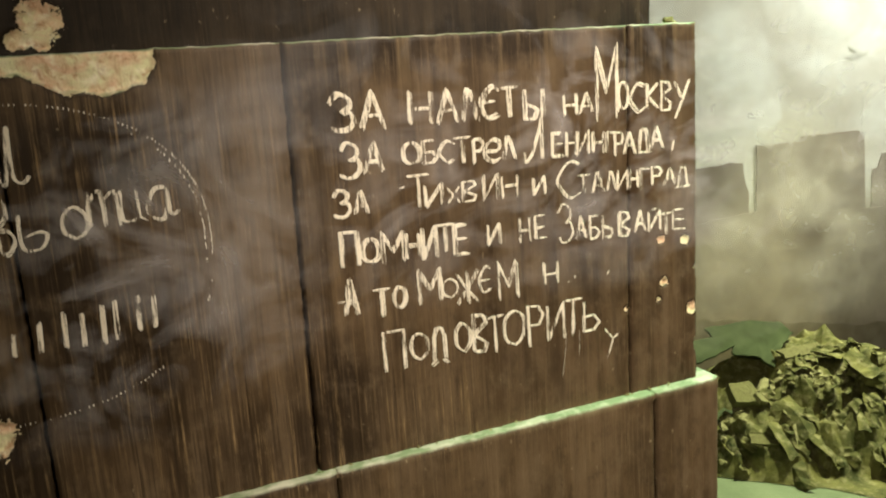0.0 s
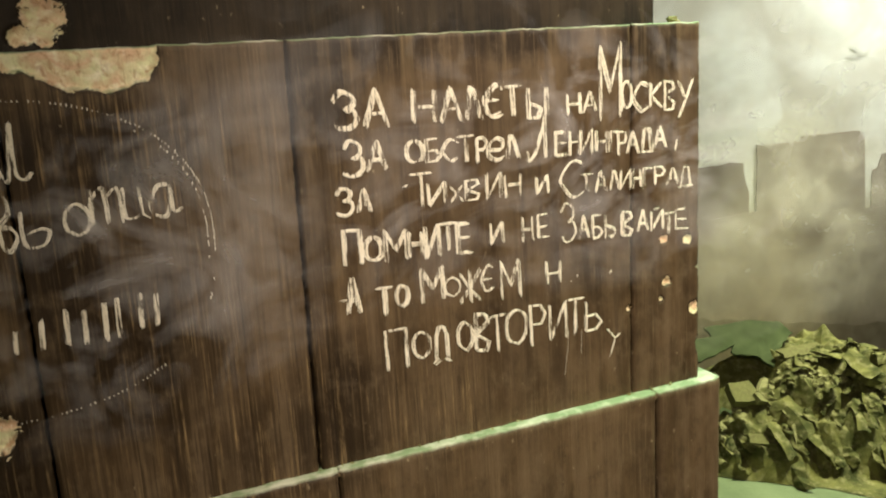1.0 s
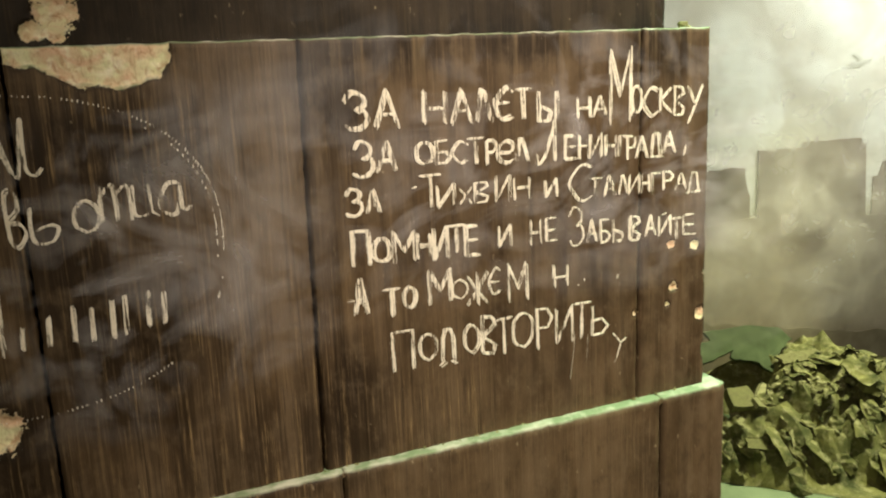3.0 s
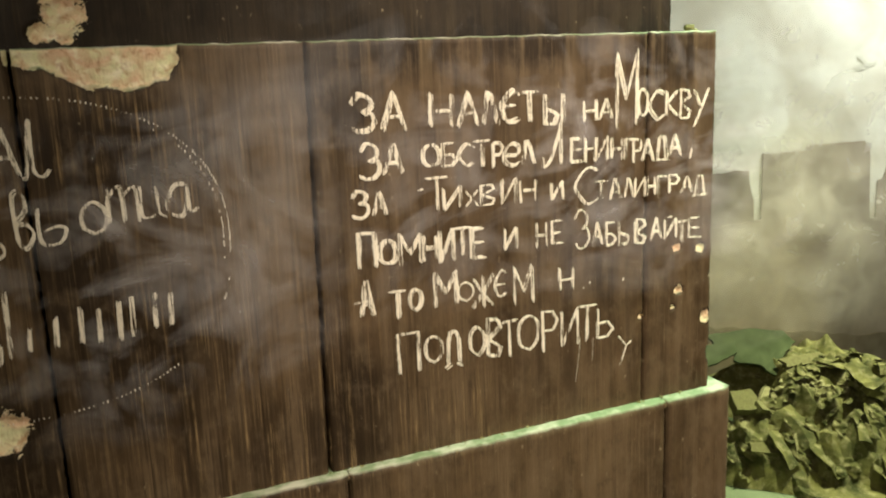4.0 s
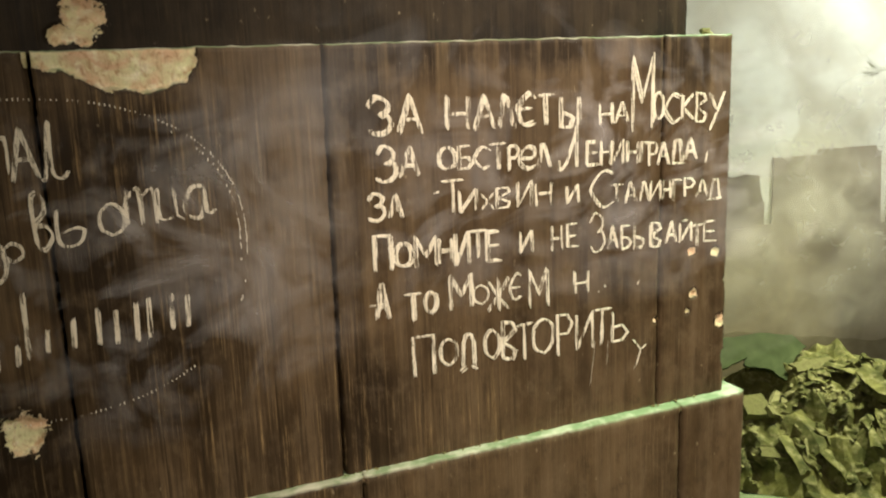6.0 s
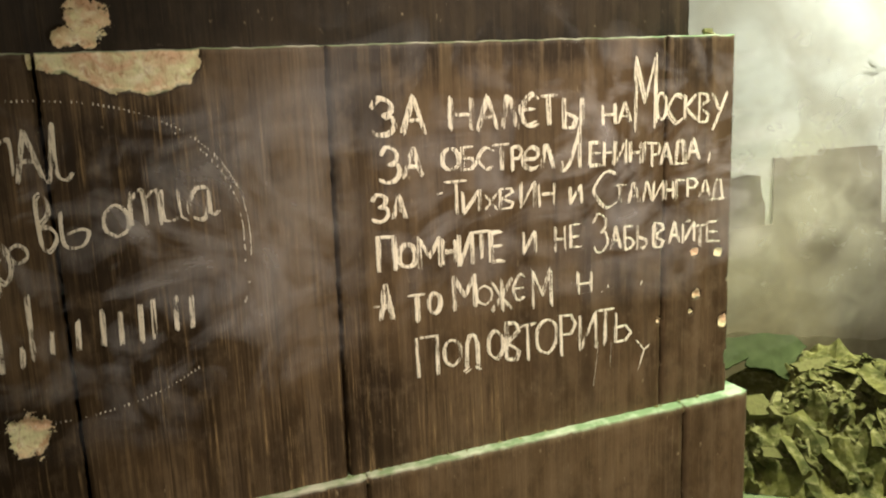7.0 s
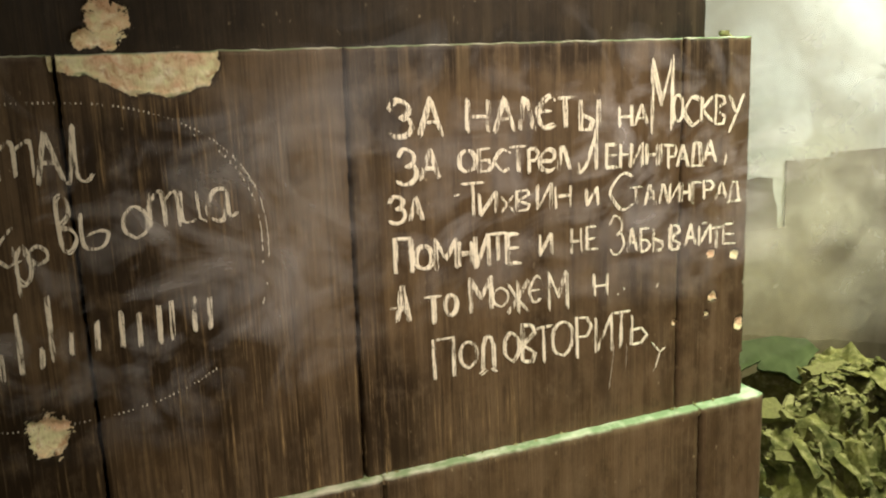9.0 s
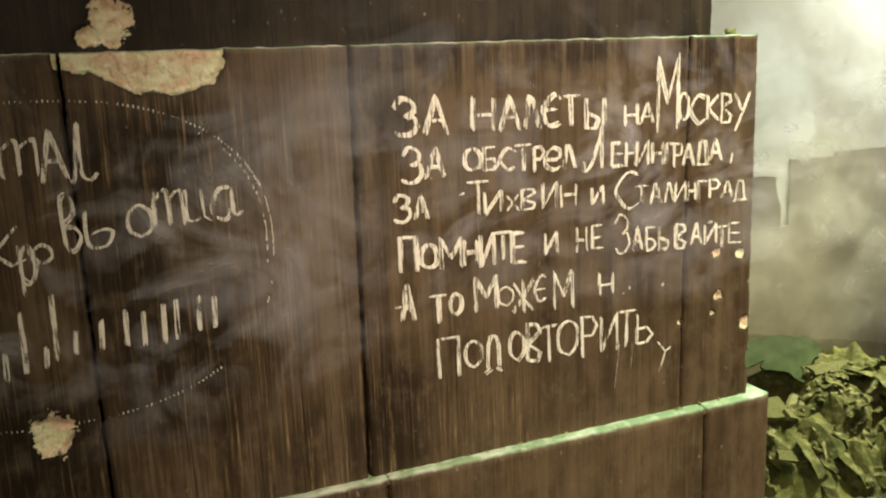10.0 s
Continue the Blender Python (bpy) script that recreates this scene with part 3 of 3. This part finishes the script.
# the last line stands as plain bars
for x, foot, head in ((-1.147, 1.262, 1.300), (-1.124, 1.270, 1.350), (-1.100, 1.275, 1.302), (-1.087, 1.282, 1.368), (-1.064, 1.288, 1.318), (-1.033, 1.288, 1.328),
                      (-1.003, 1.288, 1.337), (-0.981, 1.288, 1.334), (-0.956, 1.287, 1.338), (-0.940, 1.290, 1.343), (-0.911, 1.297, 1.345), (-0.891, 1.298, 1.341)):
    bm = bmesh.new()
    for pull in range(3):
        side = (pull - 1) * 0.0020
        ribbon(bm, [(x + side, foot + rng.uniform(-0.002, 0.002)), (x + side + 0.002, head + rng.uniform(-0.002, 0.002))], 0.0026, rng, 0.0013 + 0.0002 * pull)
    part("bar", bm, CHALK, ring_text)

# dotted ring: short pricks along an oval, doubled where the hand slipped
ring = bmesh.new()
for k in range(300):
    a = 2 * math.pi * k / 300
    for turn in range(2):
        if turn and not -0.25 < math.sin(a) < 0.75:
            continue
        grow = 1 + 0.006 * math.sin(3 * a) - 0.028 * turn + rng.uniform(-0.002, 0.002)
        c, s = math.cos(a), math.sin(a)
        grow /= (abs(c) ** 2.4 + abs(s) ** 2.4) ** (1 / 2.4)
        x, z = -1.090 + 0.285 * grow * c, 1.402 + 0.205 * grow * s
        rubbed = c > 0 and -0.75 < s < -0.05
        if rng.random() < (0.85 if rubbed else 0.10 if not turn else 0.45) or abs(x + 1.044) < 0.004 or x < -1.5:
            continue
        w, h = rng.uniform(0.0005, 0.0009), rng.uniform(0.0010, 0.0019) * (1.6 if abs(math.cos(a)) > 0.8 else 1)
        quad = [ring.verts.new((x + dx, -0.0014, z + dz)) for dx, dz in ((-w, -h), (w, -h), (w, h), (-w, h))]
        ring.faces.new(quad)
tagged(part("dotted_ring", ring, CHALK), "ring of short cream chalk pricks around the handwriting", "chalk ring", kind="stuff")

# ---- painted skyline ----


def ruin(outline, front, label):
    """A painted ruin on the backdrop, cut from thin board with a worn upper edge."""
    bm = bmesh.new()
    points = []
    for (x0, z0), (x1, z1) in zip(outline, outline[1:]):
        steps = max(1, round(math.hypot(x1 - x0, z1 - z0) / 0.035))
        for k in range(steps):
            x, z = x0 + (x1 - x0) * k / steps, z0 + (z1 - z0) * k / steps
            points.append((x + 0.006 * wobble(x, z, 23, 3), z + 0.008 * wobble(x, z, 19, 6)))
    points.append(outline[-1])
    loop = [bm.verts.new((x, front, z)) for x, z in points]
    face = bm.faces.new(loop)
    made = bmesh.ops.extrude_face_region(bm, geom=[face])
    bmesh.ops.translate(bm, verts=[v for v in made["geom"] if isinstance(v, bmesh.types.BMVert)], vec=(0, BACK - 0.002 - front, 0))
    bmesh.ops.recalc_face_normals(bm, faces=bm.faces)
    return tagged(part("painted_ruin", bm, HOUSE), label, "scenery", "ruins of the skyline")


ruin([(0.9, 0.3), (0.9, 1.13), (1.664, 1.13), (1.672, 1.05), (1.695, 1.0), (1.700, 0.87), (1.70, 0.3)], BACK - 0.007, "grey-brown painted ruin, low, with a broken corner")
ruin([(1.737, 0.3), (1.737, 1.194), (1.985, 1.192), (1.993, 1.214), (2.335, 1.214), (2.345, 1.192), (2.362, 1.185), (2.385, 0.85), (2.39, 0.3)], BACK - 0.010, "tall grey-brown painted ruin with a stepped roofline")
ruin([(2.425, 0.3), (2.425, 1.02), (2.455, 1.03), (2.482, 1.09), (3.0, 1.10), (3.0, 1.3), (3.6, 1.3), (3.6, 0.3)], BACK - 0.007, "grey-brown painted ruin with a notched edge")
ruin([(0.5, 0.02), (0.5, 0.90), (1.2, 0.88), (1.74, 0.905), (2.0, 0.87), (2.45, 0.84), (3.0, 0.86), (3.8, 0.84), (3.8, 0.02)], BACK - 0.013, "low band of painted grey-brown ruins in haze")

# painted rubble field at the foot of the skyline
bm = bmesh.new()
crest = [(0.4 + 0.05 * k, max(0.15, 0.47 - 0.20 * max(0.0, 0.05 * k - 1.0)) + 0.035 * wobble(0.4 + 0.05 * k, 0, 5, 12) + 0.015 * wobble(0.4 + 0.05 * k, 0, 17, 13)) for k in range(71)]
loop = [bm.verts.new((x, BACK - 0.016, z)) for x, z in [(0.4, 0.0)] + crest + [(3.9, 0.0)]]
face = bm.faces.new(loop)
made = bmesh.ops.extrude_face_region(bm, geom=[face])
bmesh.ops.translate(bm, verts=[v for v in made["geom"] if isinstance(v, bmesh.types.BMVert)], vec=(0, 0.014, 0))
bmesh.ops.recalc_face_normals(bm, faces=bm.faces)
tagged(part("painted_earth", bm, EARTH), "dark brown painted earth below the skyline", "scenery")

plane = bmesh.new()
for shape in (((-0.075, 0.0), (-0.02, 0.013), (0.06, 0.017), (0.082, 0.034), (0.07, 0.006), (-0.02, -0.008)), ((-0.05, 0.045), (-0.035, 0.047), (0.02, 0.018), (0.0, 0.014)), ((-0.085, -0.022), (-0.07, -0.018), (0.02, 0.002), (0.03, -0.008))):
    plane.faces.new([plane.verts.new((2.30 + x, BACK - 0.004, 1.548 + z)) for x, z in shape])
tagged(part("painted_aircraft", plane, AIRCRAFT), "faint grey aircraft painted on the sky", "scenery")

# ---- heap of cloth and rubble ----


def heap(x, y):
    """Height of the heap over the floor."""
    front = 1.30 - 0.95 * (x - 1.12) + 0.50 * max(0.0, x - 1.3)
    rise = max(0.0, min(1.0, (y - front) / 0.45))
    ridge = float(np.interp(x, (1.0, 1.3, 1.45, 1.6, 1.8, 2.0, 2.3, 3.0), (0.25, 0.29, 0.35, 0.38, 0.37, 0.28, 0.20, 0.16)))
    return ridge * math.sin(rise * math.pi / 2) ** 0.9 * (1 - 0.35 * max(0.0, min(1.0, (y - 1.55) / 0.2)))


def along(x, y, ax, ay, bx, by):
    """Distance of a place from the line between two others."""
    dx, dy = bx - ax, by - ay
    t = max(0.0, min(1.0, ((x - ax) * dx + (y - ay) * dy) / (dx * dx + dy * dy)))
    return math.hypot(x - ax - t * dx, y - ay - t * dy)


# the large folds: from, to, half width, height
CRESTS = [(1.79, 1.42, 1.81, 1.28, 0.055, 0.030), (1.81, 1.28, 1.90, 1.17, 0.045, 0.045), (1.485, 1.34, 1.505, 1.255, 0.030, 0.045), (1.505, 1.255, 1.60, 1.205, 0.028, 0.040),
          (1.60, 1.205, 1.72, 1.19, 0.028, 0.040), (1.52, 1.12, 1.63, 1.09, 0.085, 0.050), (1.185, 1.37, 1.20, 1.23, 0.030, 0.050), (1.245, 1.35, 1.315, 1.11, 0.032, 0.070),
          (1.31, 1.24, 1.39, 1.08, 0.034, 0.055), (1.72, 1.19, 1.66, 1.05, 0.030, 0.035), (1.72, 1.19, 1.75, 1.04, 0.026, 0.035), (1.72, 1.19, 1.84, 1.06, 0.030, 0.040)]
VALLEYS = [(1.485, 1.225, 1.58, 1.17, 0.030, 0.060), (1.58, 1.17, 1.69, 1.155, 0.026, 0.050), (1.455, 1.25, 1.44, 1.15, 0.034, 0.075), (1.44, 1.15, 1.47, 1.08, 0.028, 0.060),
           (1.215, 1.36, 1.26, 1.13, 0.026, 0.055), (1.28, 1.27, 1.35, 1.09, 0.026, 0.055), (1.48, 1.085, 1.57, 1.06, 0.026, 0.050), (1.12, 1.47, 1.43, 1.45, 0.095, 0.170), (1.70, 1.13, 1.71, 1.04, 0.020, 0.035)]


def lump(x, y):
    """The heap with the debris and the large folds that make the cloth bulge."""
    rise = min(1.0, heap(x, y) / 0.06)
    peak = 0.060 * math.exp(-((x - 1.79) / 0.06) ** 2 - ((y - 1.45) / 0.07) ** 2)
    u = x + 0.018 * noise.noise(Vector((x * 9, y * 9, 1))) + 0.006 * noise.noise(Vector((x * 30, y * 30, 1)))
    v = y + 0.018 * noise.noise(Vector((x * 9, y * 9, 7))) + 0.006 * noise.noise(Vector((x * 30, y * 30, 7)))
    fold = sum(h * max(0.0, 1 - along(u, v, ax, ay, bx, by) / w) ** 1.2 for ax, ay, bx, by, w, h in CRESTS)
    fold -= sum(h * max(0.0, 1 - along(u, v, ax, ay, bx, by) / w) ** 0.9 for ax, ay, bx, by, w, h in VALLEYS)
    crease = 0.030 * (0.35 - abs(noise.noise(Vector((x * 10, y * 8, 2))))) + 0.012 * (0.3 - abs(noise.noise(Vector((x * 24, y * 20, 6)))))
    return max(0.0, heap(x, y) + rise * (peak + fold + crease))


def covered(x, y):
    """Whether the cloth reaches this far out over the floor; its hem is uneven."""
    spread = 0.015 + min(0.10, max(0.0, x - 1.25) * 0.4)
    return heap(x, y + spread + 0.05 * noise.noise(Vector((x * 7, y * 7, 4)))) > 0


def crumpled():
    """Stiff crumpled cloth: small creased facets, longer down the slope than across it."""
    rng = random.Random(21)
    down, over = Vector((0.30, -0.954)), Vector((0.954, 0.30))
    spots, heights = [], []
    for i in range(-60, 60):
        for j in range(-26, 26):
            p = Vector((1.6, 1.3)) + over * (i * 0.020 + rng.uniform(-0.008, 0.008)) + down * ((j + 0.5 * (i % 2)) * 0.038 + rng.uniform(-0.014, 0.014))
            if not (0.98 < p.x < 2.4 and 0.84 < p.y < BACK - 0.04 and covered(p.x, p.y)):
                continue
            lift = min(1.0, heap(p.x, p.y) / 0.05)
            spots.append(p)
            heights.append(max(0.003, lump(p.x, p.y) + lift * ((0.013 if i % 2 else -0.013) + rng.gauss(0, 0.014)) + 0.004 * rng.random()))
    flat, _, faces = geometry.delaunay_2d_cdt(spots, [], [], 0, 1e-6)[:3]
    # long slivers bridge the uneven hem
    def span(face):
        return max((flat[a] - flat[b]).length for a in face for b in face)
    mesh = bpy.data.meshes.new("tarpaulin")
    mesh.from_pydata([(p.x, p.y, z) for p, z in zip(flat, heights)], [], [face for face in faces if span(face) < 0.10])
    mesh.materials.append(CLOTH)
    ob = new("tarpaulin", mesh)
    ob.modifiers.new("soft", "SUBSURF").levels = 1
    ob.modifiers["soft"].render_levels = 1
    return tagged(ob, "crumpled stiff olive cloth heaped in deep folds with dust", "cloth")


tarpaulin = crumpled()


def heap_top(x, y):
    """Height of the cloth at a place."""
    return lump(x, y)


def scrap(x, y, long, wide, turn, tilt, lean, rng):
    """A torn piece of stiff cloth, creased along its length, with frayed ends and a thin edge."""
    bm = bmesh.new()
    rows = []
    crest, bow = rng.uniform(0.05, 0.40) * wide, rng.uniform(-0.04, 0.12) * long
    for i in range(6):
        u = i / 5
        row = []
        for j in range(4):
            v = (j / 3 - 0.5) * (1.0 - 0.5 * abs(u - 0.45) ** 1.5)
            fray = rng.uniform(-0.05, 0.05) * long if i in (0, 5) else 0.0
            z = crest * (0.5 - 2.0 * abs(v - 0.12)) + bow * 4 * u * (1 - u) + rng.gauss(0, 0.004)
            row.append(bm.verts.new(((u - 0.5) * long + fray, v * wide + rng.gauss(0, 0.003), z)))
        rows.append(row)
    for a, b in zip(rows, rows[1:]):
        for j in range(3):
            bm.faces.new((a[j], b[j], b[j + 1], a[j + 1]))
    made = bmesh.ops.extrude_face_region(bm, geom=bm.faces[:])
    bmesh.ops.translate(bm, verts=[v for v in made["geom"] if isinstance(v, bmesh.types.BMVert)], vec=(0, 0, -0.003))
    bmesh.ops.recalc_face_normals(bm, faces=bm.faces)
    ob = tagged(part("cloth_scrap", bm, CLOTH), "torn stiff olive cloth scrap lying creased on the heap", "cloth", "scraps on the heap")
    ob.matrix_world = pose(x, y, heap_top(x, y) + 0.012 + 0.3 * abs(crest), 0, 0, turn) @ pose(0, 0, 0, lean, tilt, 0)
    return ob


scraps = random.Random(33)
for k in range(210):
    x, y = scraps.uniform(1.16, 2.02), scraps.uniform(0.94, 1.44)
    fall = heap(x, y + 0.02) - heap(x, y - 0.02)
    if heap(x, y) < 0.012 or math.hypot((x - 1.62) / 0.13, (y - 1.27) / 0.06) < 1 or math.hypot(x - 1.305, y - 1.34) < 0.075 or (x < 1.46 and y > 1.385):
        continue
    slope = math.degrees(math.atan2(fall, 0.04))
    # the long ones run down the slope, those near the knot point at it
    turn = math.degrees(math.atan2(y - 1.19, x - 1.72)) if math.hypot(x - 1.72, y - 1.19) < 0.17 else scraps.gauss(-72, 28)
    long = scraps.uniform(0.11, 0.18) if k % 5 == 0 else scraps.uniform(0.045, 0.10)
    scrap(x, y, long, long * scraps.uniform(0.35, 0.75), turn, slope * 0.85 + scraps.gauss(0, 9), scraps.gauss(0, 20), scraps)


def chunk(x, y, z, size, rng, name="rubble_chunk", label="broken olive-grey plaster chunk on the cloth", flat=0.55):
    """A jagged lump: the hull of a few random points."""
    bm = bmesh.new()
    for _ in range(11):
        d = Vector((rng.gauss(0, 1), rng.gauss(0, 1), rng.gauss(0, 1))).normalized() * size * rng.uniform(0.75, 1.0)
        bm.verts.new((d.x, d.y * 0.85, d.z * flat))
    hull = bmesh.ops.convex_hull(bm, input=bm.verts)
    bmesh.ops.delete(bm, geom=list({v for v in hull["geom_interior"] + hull["geom_unused"] if isinstance(v, bmesh.types.BMVert)}), context="VERTS")
    ob = part(name, bm, RUBBLE)
    ob.matrix_world = pose(x, y, z, rng.uniform(-35, 35), rng.uniform(-35, 35), rng.uniform(0, 360))
    return tagged(ob, label, "rubble", "rubble on the heap")


rng = random.Random(11)
for _ in range(52):
    k = rng.random()
    x, y = 1.53 + 0.17 * k + rng.gauss(0, 0.022), 1.315 - 0.10 * k + rng.gauss(0, 0.022)
    chunk(x, y, heap_top(x, y) + 0.004, rng.uniform(0.009, 0.028), rng, flat=0.45)
for _ in range(46):
    x, y = rng.uniform(1.14, 1.50), rng.uniform(1.30, 1.42)
    chunk(x, y, heap_top(x, y) + 0.004, rng.uniform(0.010, 0.040), rng, flat=0.4)
for _ in range(18):
    x, y = rng.uniform(1.25, 2.3), rng.uniform(1.0, 1.6)
    chunk(x, y, heap_top(x, y) + 0.003, rng.uniform(0.008, 0.03), rng, flat=0.4)


for _ in range(26):
    x, y = rng.uniform(1.16, 1.46), rng.uniform(1.39, 1.45)
    chunk(x, y, heap_top(x, y) + 0.006, rng.uniform(0.012, 0.036), rng, flat=0.45)


def slab(x, y, z, wide, long, thick, tilt, lean, turn, material, name, label):
    """A flat broken piece with uneven corners."""
    bm = bmesh.new()
    corners = [(-0.5, -0.5), (0.08, -0.56), (0.5, -0.44), (0.53, 0.1), (0.44, 0.5), (-0.1, 0.46), (-0.52, 0.4), (-0.46, -0.1)]
    loop = [bm.verts.new(((a + rng.uniform(-0.06, 0.06)) * wide, (b + rng.uniform(-0.06, 0.06)) * long, 0)) for a, b in corners]
    face = bm.faces.new(loop)
    made = bmesh.ops.extrude_face_region(bm, geom=[face])
    bmesh.ops.translate(bm, verts=[v for v in made["geom"] if isinstance(v, bmesh.types.BMVert)], vec=(0, 0, -thick))
    bmesh.ops.recalc_face_normals(bm, faces=bm.faces)
    ob = tagged(part(name, bm, material), label, "rubble", "slabs on the heap")
    ob.matrix_world = pose(x, y, z, tilt, lean, turn)
    return ob


slab(1.305, 1.37, heap_top(1.305, 1.37) + 0.065, 0.10, 0.09, 0.045, 36, 4, -14, RUBBLE, "plaster_slab", "square olive-grey plaster slab leaning on the cloth heap")
slab(1.29, 1.235, heap_top(1.29, 1.235) + 0.025, 0.11, 0.045, 0.018, 35, 8, -20, RUBBLE, "plaster_slab", "narrow olive-grey plaster slab on the cloth heap")
slab(1.61, 1.385, heap_top(1.61, 1.385) + 0.022, 0.18, 0.045, 0.014, 40, -3, -12, RUBBLE, "plaster_slab", "long flat green-grey strip on the cloth heap")
slab(1.37, 1.33, heap_top(1.37, 1.33) + 0.025, 0.07, 0.05, 0.02, 30, 20, 10, RUBBLE, "plaster_slab", "small olive-grey plaster slab on the cloth heap")
slab(1.42, 1.37, heap_top(1.42, 1.37) + 0.025, 0.09, 0.05, 0.02, 50, -18, 30, RUBBLE, "plaster_slab", "small olive-grey plaster slab on the cloth heap")
slab(1.27, 1.44, heap_top(1.27, 1.44) + 0.02, 0.16, 0.10, 0.012, 30, -6, 10, BOARD, "plaster_slab", "dark green flat piece behind the cloth heap")
slab(1.40, 1.18, heap_top(1.40, 1.18) + 0.03, 0.02, 0.09, 0.012, 60, 5, -8, RUBBLE, "plaster_slab", "thin upright sliver of plaster in the cloth")

# crumbs on the ledges of the wall
chunk(-0.038, 0.024, TOP + 0.005, 0.013, rng, "plaster_crumb", "dark crumb of plaster on the ledge", 0.7)
chunk(-0.022, 0.030, TOP + 0.002, 0.008, rng, "plaster_crumb", "dark crumb of plaster on the ledge", 0.7)
for _ in range(26):
    x = rng.uniform(-0.70, 0.0)
    chunk(x, -rng.uniform(0.001, 0.006), LEDGE + sag(x) + 0.0015, rng.uniform(0.0015, 0.004), rng, "plaster_crumb", "small crumb of plaster on the ledge", 0.6)

# green bits in the angle behind the two ledges, painting in bounced green light
BOUNCE_GREEN = dusty_material("painted_bounce_green", (0.07, 0.10, 0.035), (0.15, 0.20, 0.08), 40)


# tiny green tufts added in place of the green glow above a ledge
def moss(x0, x1, count, depth, height, label):
    verts, faces = [], []
    for _ in range(count):
        x = rng.uniform(x0, x1)
        if noise.noise(Vector((x * 14, depth * 50, 3))) < -0.25:
            continue
        r = rng.uniform(0.0007, 0.0024)
        z = height(x)
        base = len(verts)
        verts += [(x + r * rng.uniform(1, 2.2) * math.cos(a), depth - r * (0.5 + 0.5 * math.sin(a)), z) for a in (0.3, 1.5, 2.7, 3.9, 5.1)]
        verts.append((x, depth, z + r * rng.uniform(0.6, 1.3)))
        faces += [(base + k, base + (k + 1) % 5, base + 5) for k in range(5)]
    mesh = bpy.data.meshes.new("moss")
    mesh.from_pydata(verts, [], faces)
    mesh.materials.append(BOUNCE_GREEN)
    return tagged(new("moss", mesh), label, "moss", kind="stuff")


moss(-1.2, 0.0, 36, -0.0005, lambda x: LEDGE + sag(x) - 0.0005, "green bits painting in light bounced off the ledge of the wall")
moss(-1.2, -0.055, 200, 0.0525, lambda x: TOP - 0.0005, "green bits painting in light bounced off the upper ledge")

# flat broken boards leaning over the back of the heap


def board(outline, x, y, z, tilt, lean, turn, label):
    bm = bmesh.new()
    points = []
    for (ax, ay), (bx, by) in zip(outline, outline[1:] + outline[:1]):
        points += [(ax + (bx - ax) * k / 5 + rng.uniform(-0.004, 0.004), ay + (by - ay) * k / 5 + rng.uniform(-0.004, 0.004)) for k in range(5)]
    face = bm.faces.new([bm.verts.new((a, b, 0.012 * math.sin(9 * a))) for a, b in points])
    made = bmesh.ops.extrude_face_region(bm, geom=[face])
    bmesh.ops.translate(bm, verts=[v for v in made["geom"] if isinstance(v, bmesh.types.BMVert)], vec=(0, 0, -0.012))
    bmesh.ops.recalc_face_normals(bm, faces=bm.faces)
    ob = tagged(part("broken_board", bm, BOARD), label, "board", "boards behind the heap")
    ob.matrix_world = pose(x, y, z, tilt, lean, turn)
    return ob


board([(-0.19, 0.10), (-0.17, 0.03), (-0.10, 0.02), (-0.12, -0.03), (-0.02, -0.06), (0.03, -0.12), (0.07, -0.05), (0.18, 0.02), (0.14, 0.08), (0.0, 0.11)], 1.485, 1.50, 0.422, 44, 2, -8, "flat dull-green broken board leaning behind the cloth heap")
board([(-0.16, 0.07), (-0.16, -0.04), (-0.04, -0.03), (0.08, 0.0), (0.10, 0.06)], 1.275, 1.49, 0.436, 36, -3, -6, "darker green broken board behind the cloth heap")

# ---- drifting smoke ----


def smoke(x0, x1, z0, z1, y, material, label, seed):
    """A thin rippling veil of smoke that fades out to its rim."""
    nx, nz = 40, 26
    verts, fade = [], []
    for j in range(nz + 1):
        for i in range(nx + 1):
            u, v = i / nx, j / nz
            x, z = x0 + (x1 - x0) * u, z0 + (z1 - z0) * v
            verts.append((x, y + 0.06 * wobble(x, z, 2.2, seed) + 0.02 * wobble(x, z, 6, seed + 1), z))
            fade.append((math.sin(math.pi * u) * math.sin(math.pi * v)) ** 0.8)
    faces = [(j * (nx + 1) + i, j * (nx + 1) + i + 1, (j + 1) * (nx + 1) + i + 1, (j + 1) * (nx + 1) + i) for j in range(nz) for i in range(nx)]
    mesh = bpy.data.meshes.new("smoke")
    mesh.from_pydata(verts, [], faces)
    mesh.materials.append(material)
    mesh.attributes.new("fade", "FLOAT", "POINT").data.foreach_set("value", fade)
    return smooth(tagged(new("smoke", mesh), label, "smoke", kind="stuff"))


NEAR = smoke_material("near_smoke", 2.0, 0.40, 0.485, 0.68, (0.77, 0.77, 0.83), 2.1)
THINNER = smoke_material("thin_smoke", 2.0, 0.32, 0.46, 0.70, (0.77, 0.77, 0.83), 2.1)
FAR = smoke_material("far_smoke", 5.0, 0.38, 0.28, 0.78, (0.69, 0.65, 0.60), 1.3)
smoke(-1.62, -0.64, 1.18, 1.665, -0.12, NEAR, "thin grey smoke drifting before the brown wall", 1)
smoke(-0.90, 0.20, 1.30, 1.71, -0.20, THINNER, "thin grey smoke drifting before the brown wall", 2)
smoke(0.10, 3.4, 0.45, 2.2, 1.62, FAR, "pale smoke hanging before the painted skyline", 3)
smoke(0.30, 3.0, 0.40, 1.35, 1.50, FAR, "pale smoke hanging before the painted skyline", 4)
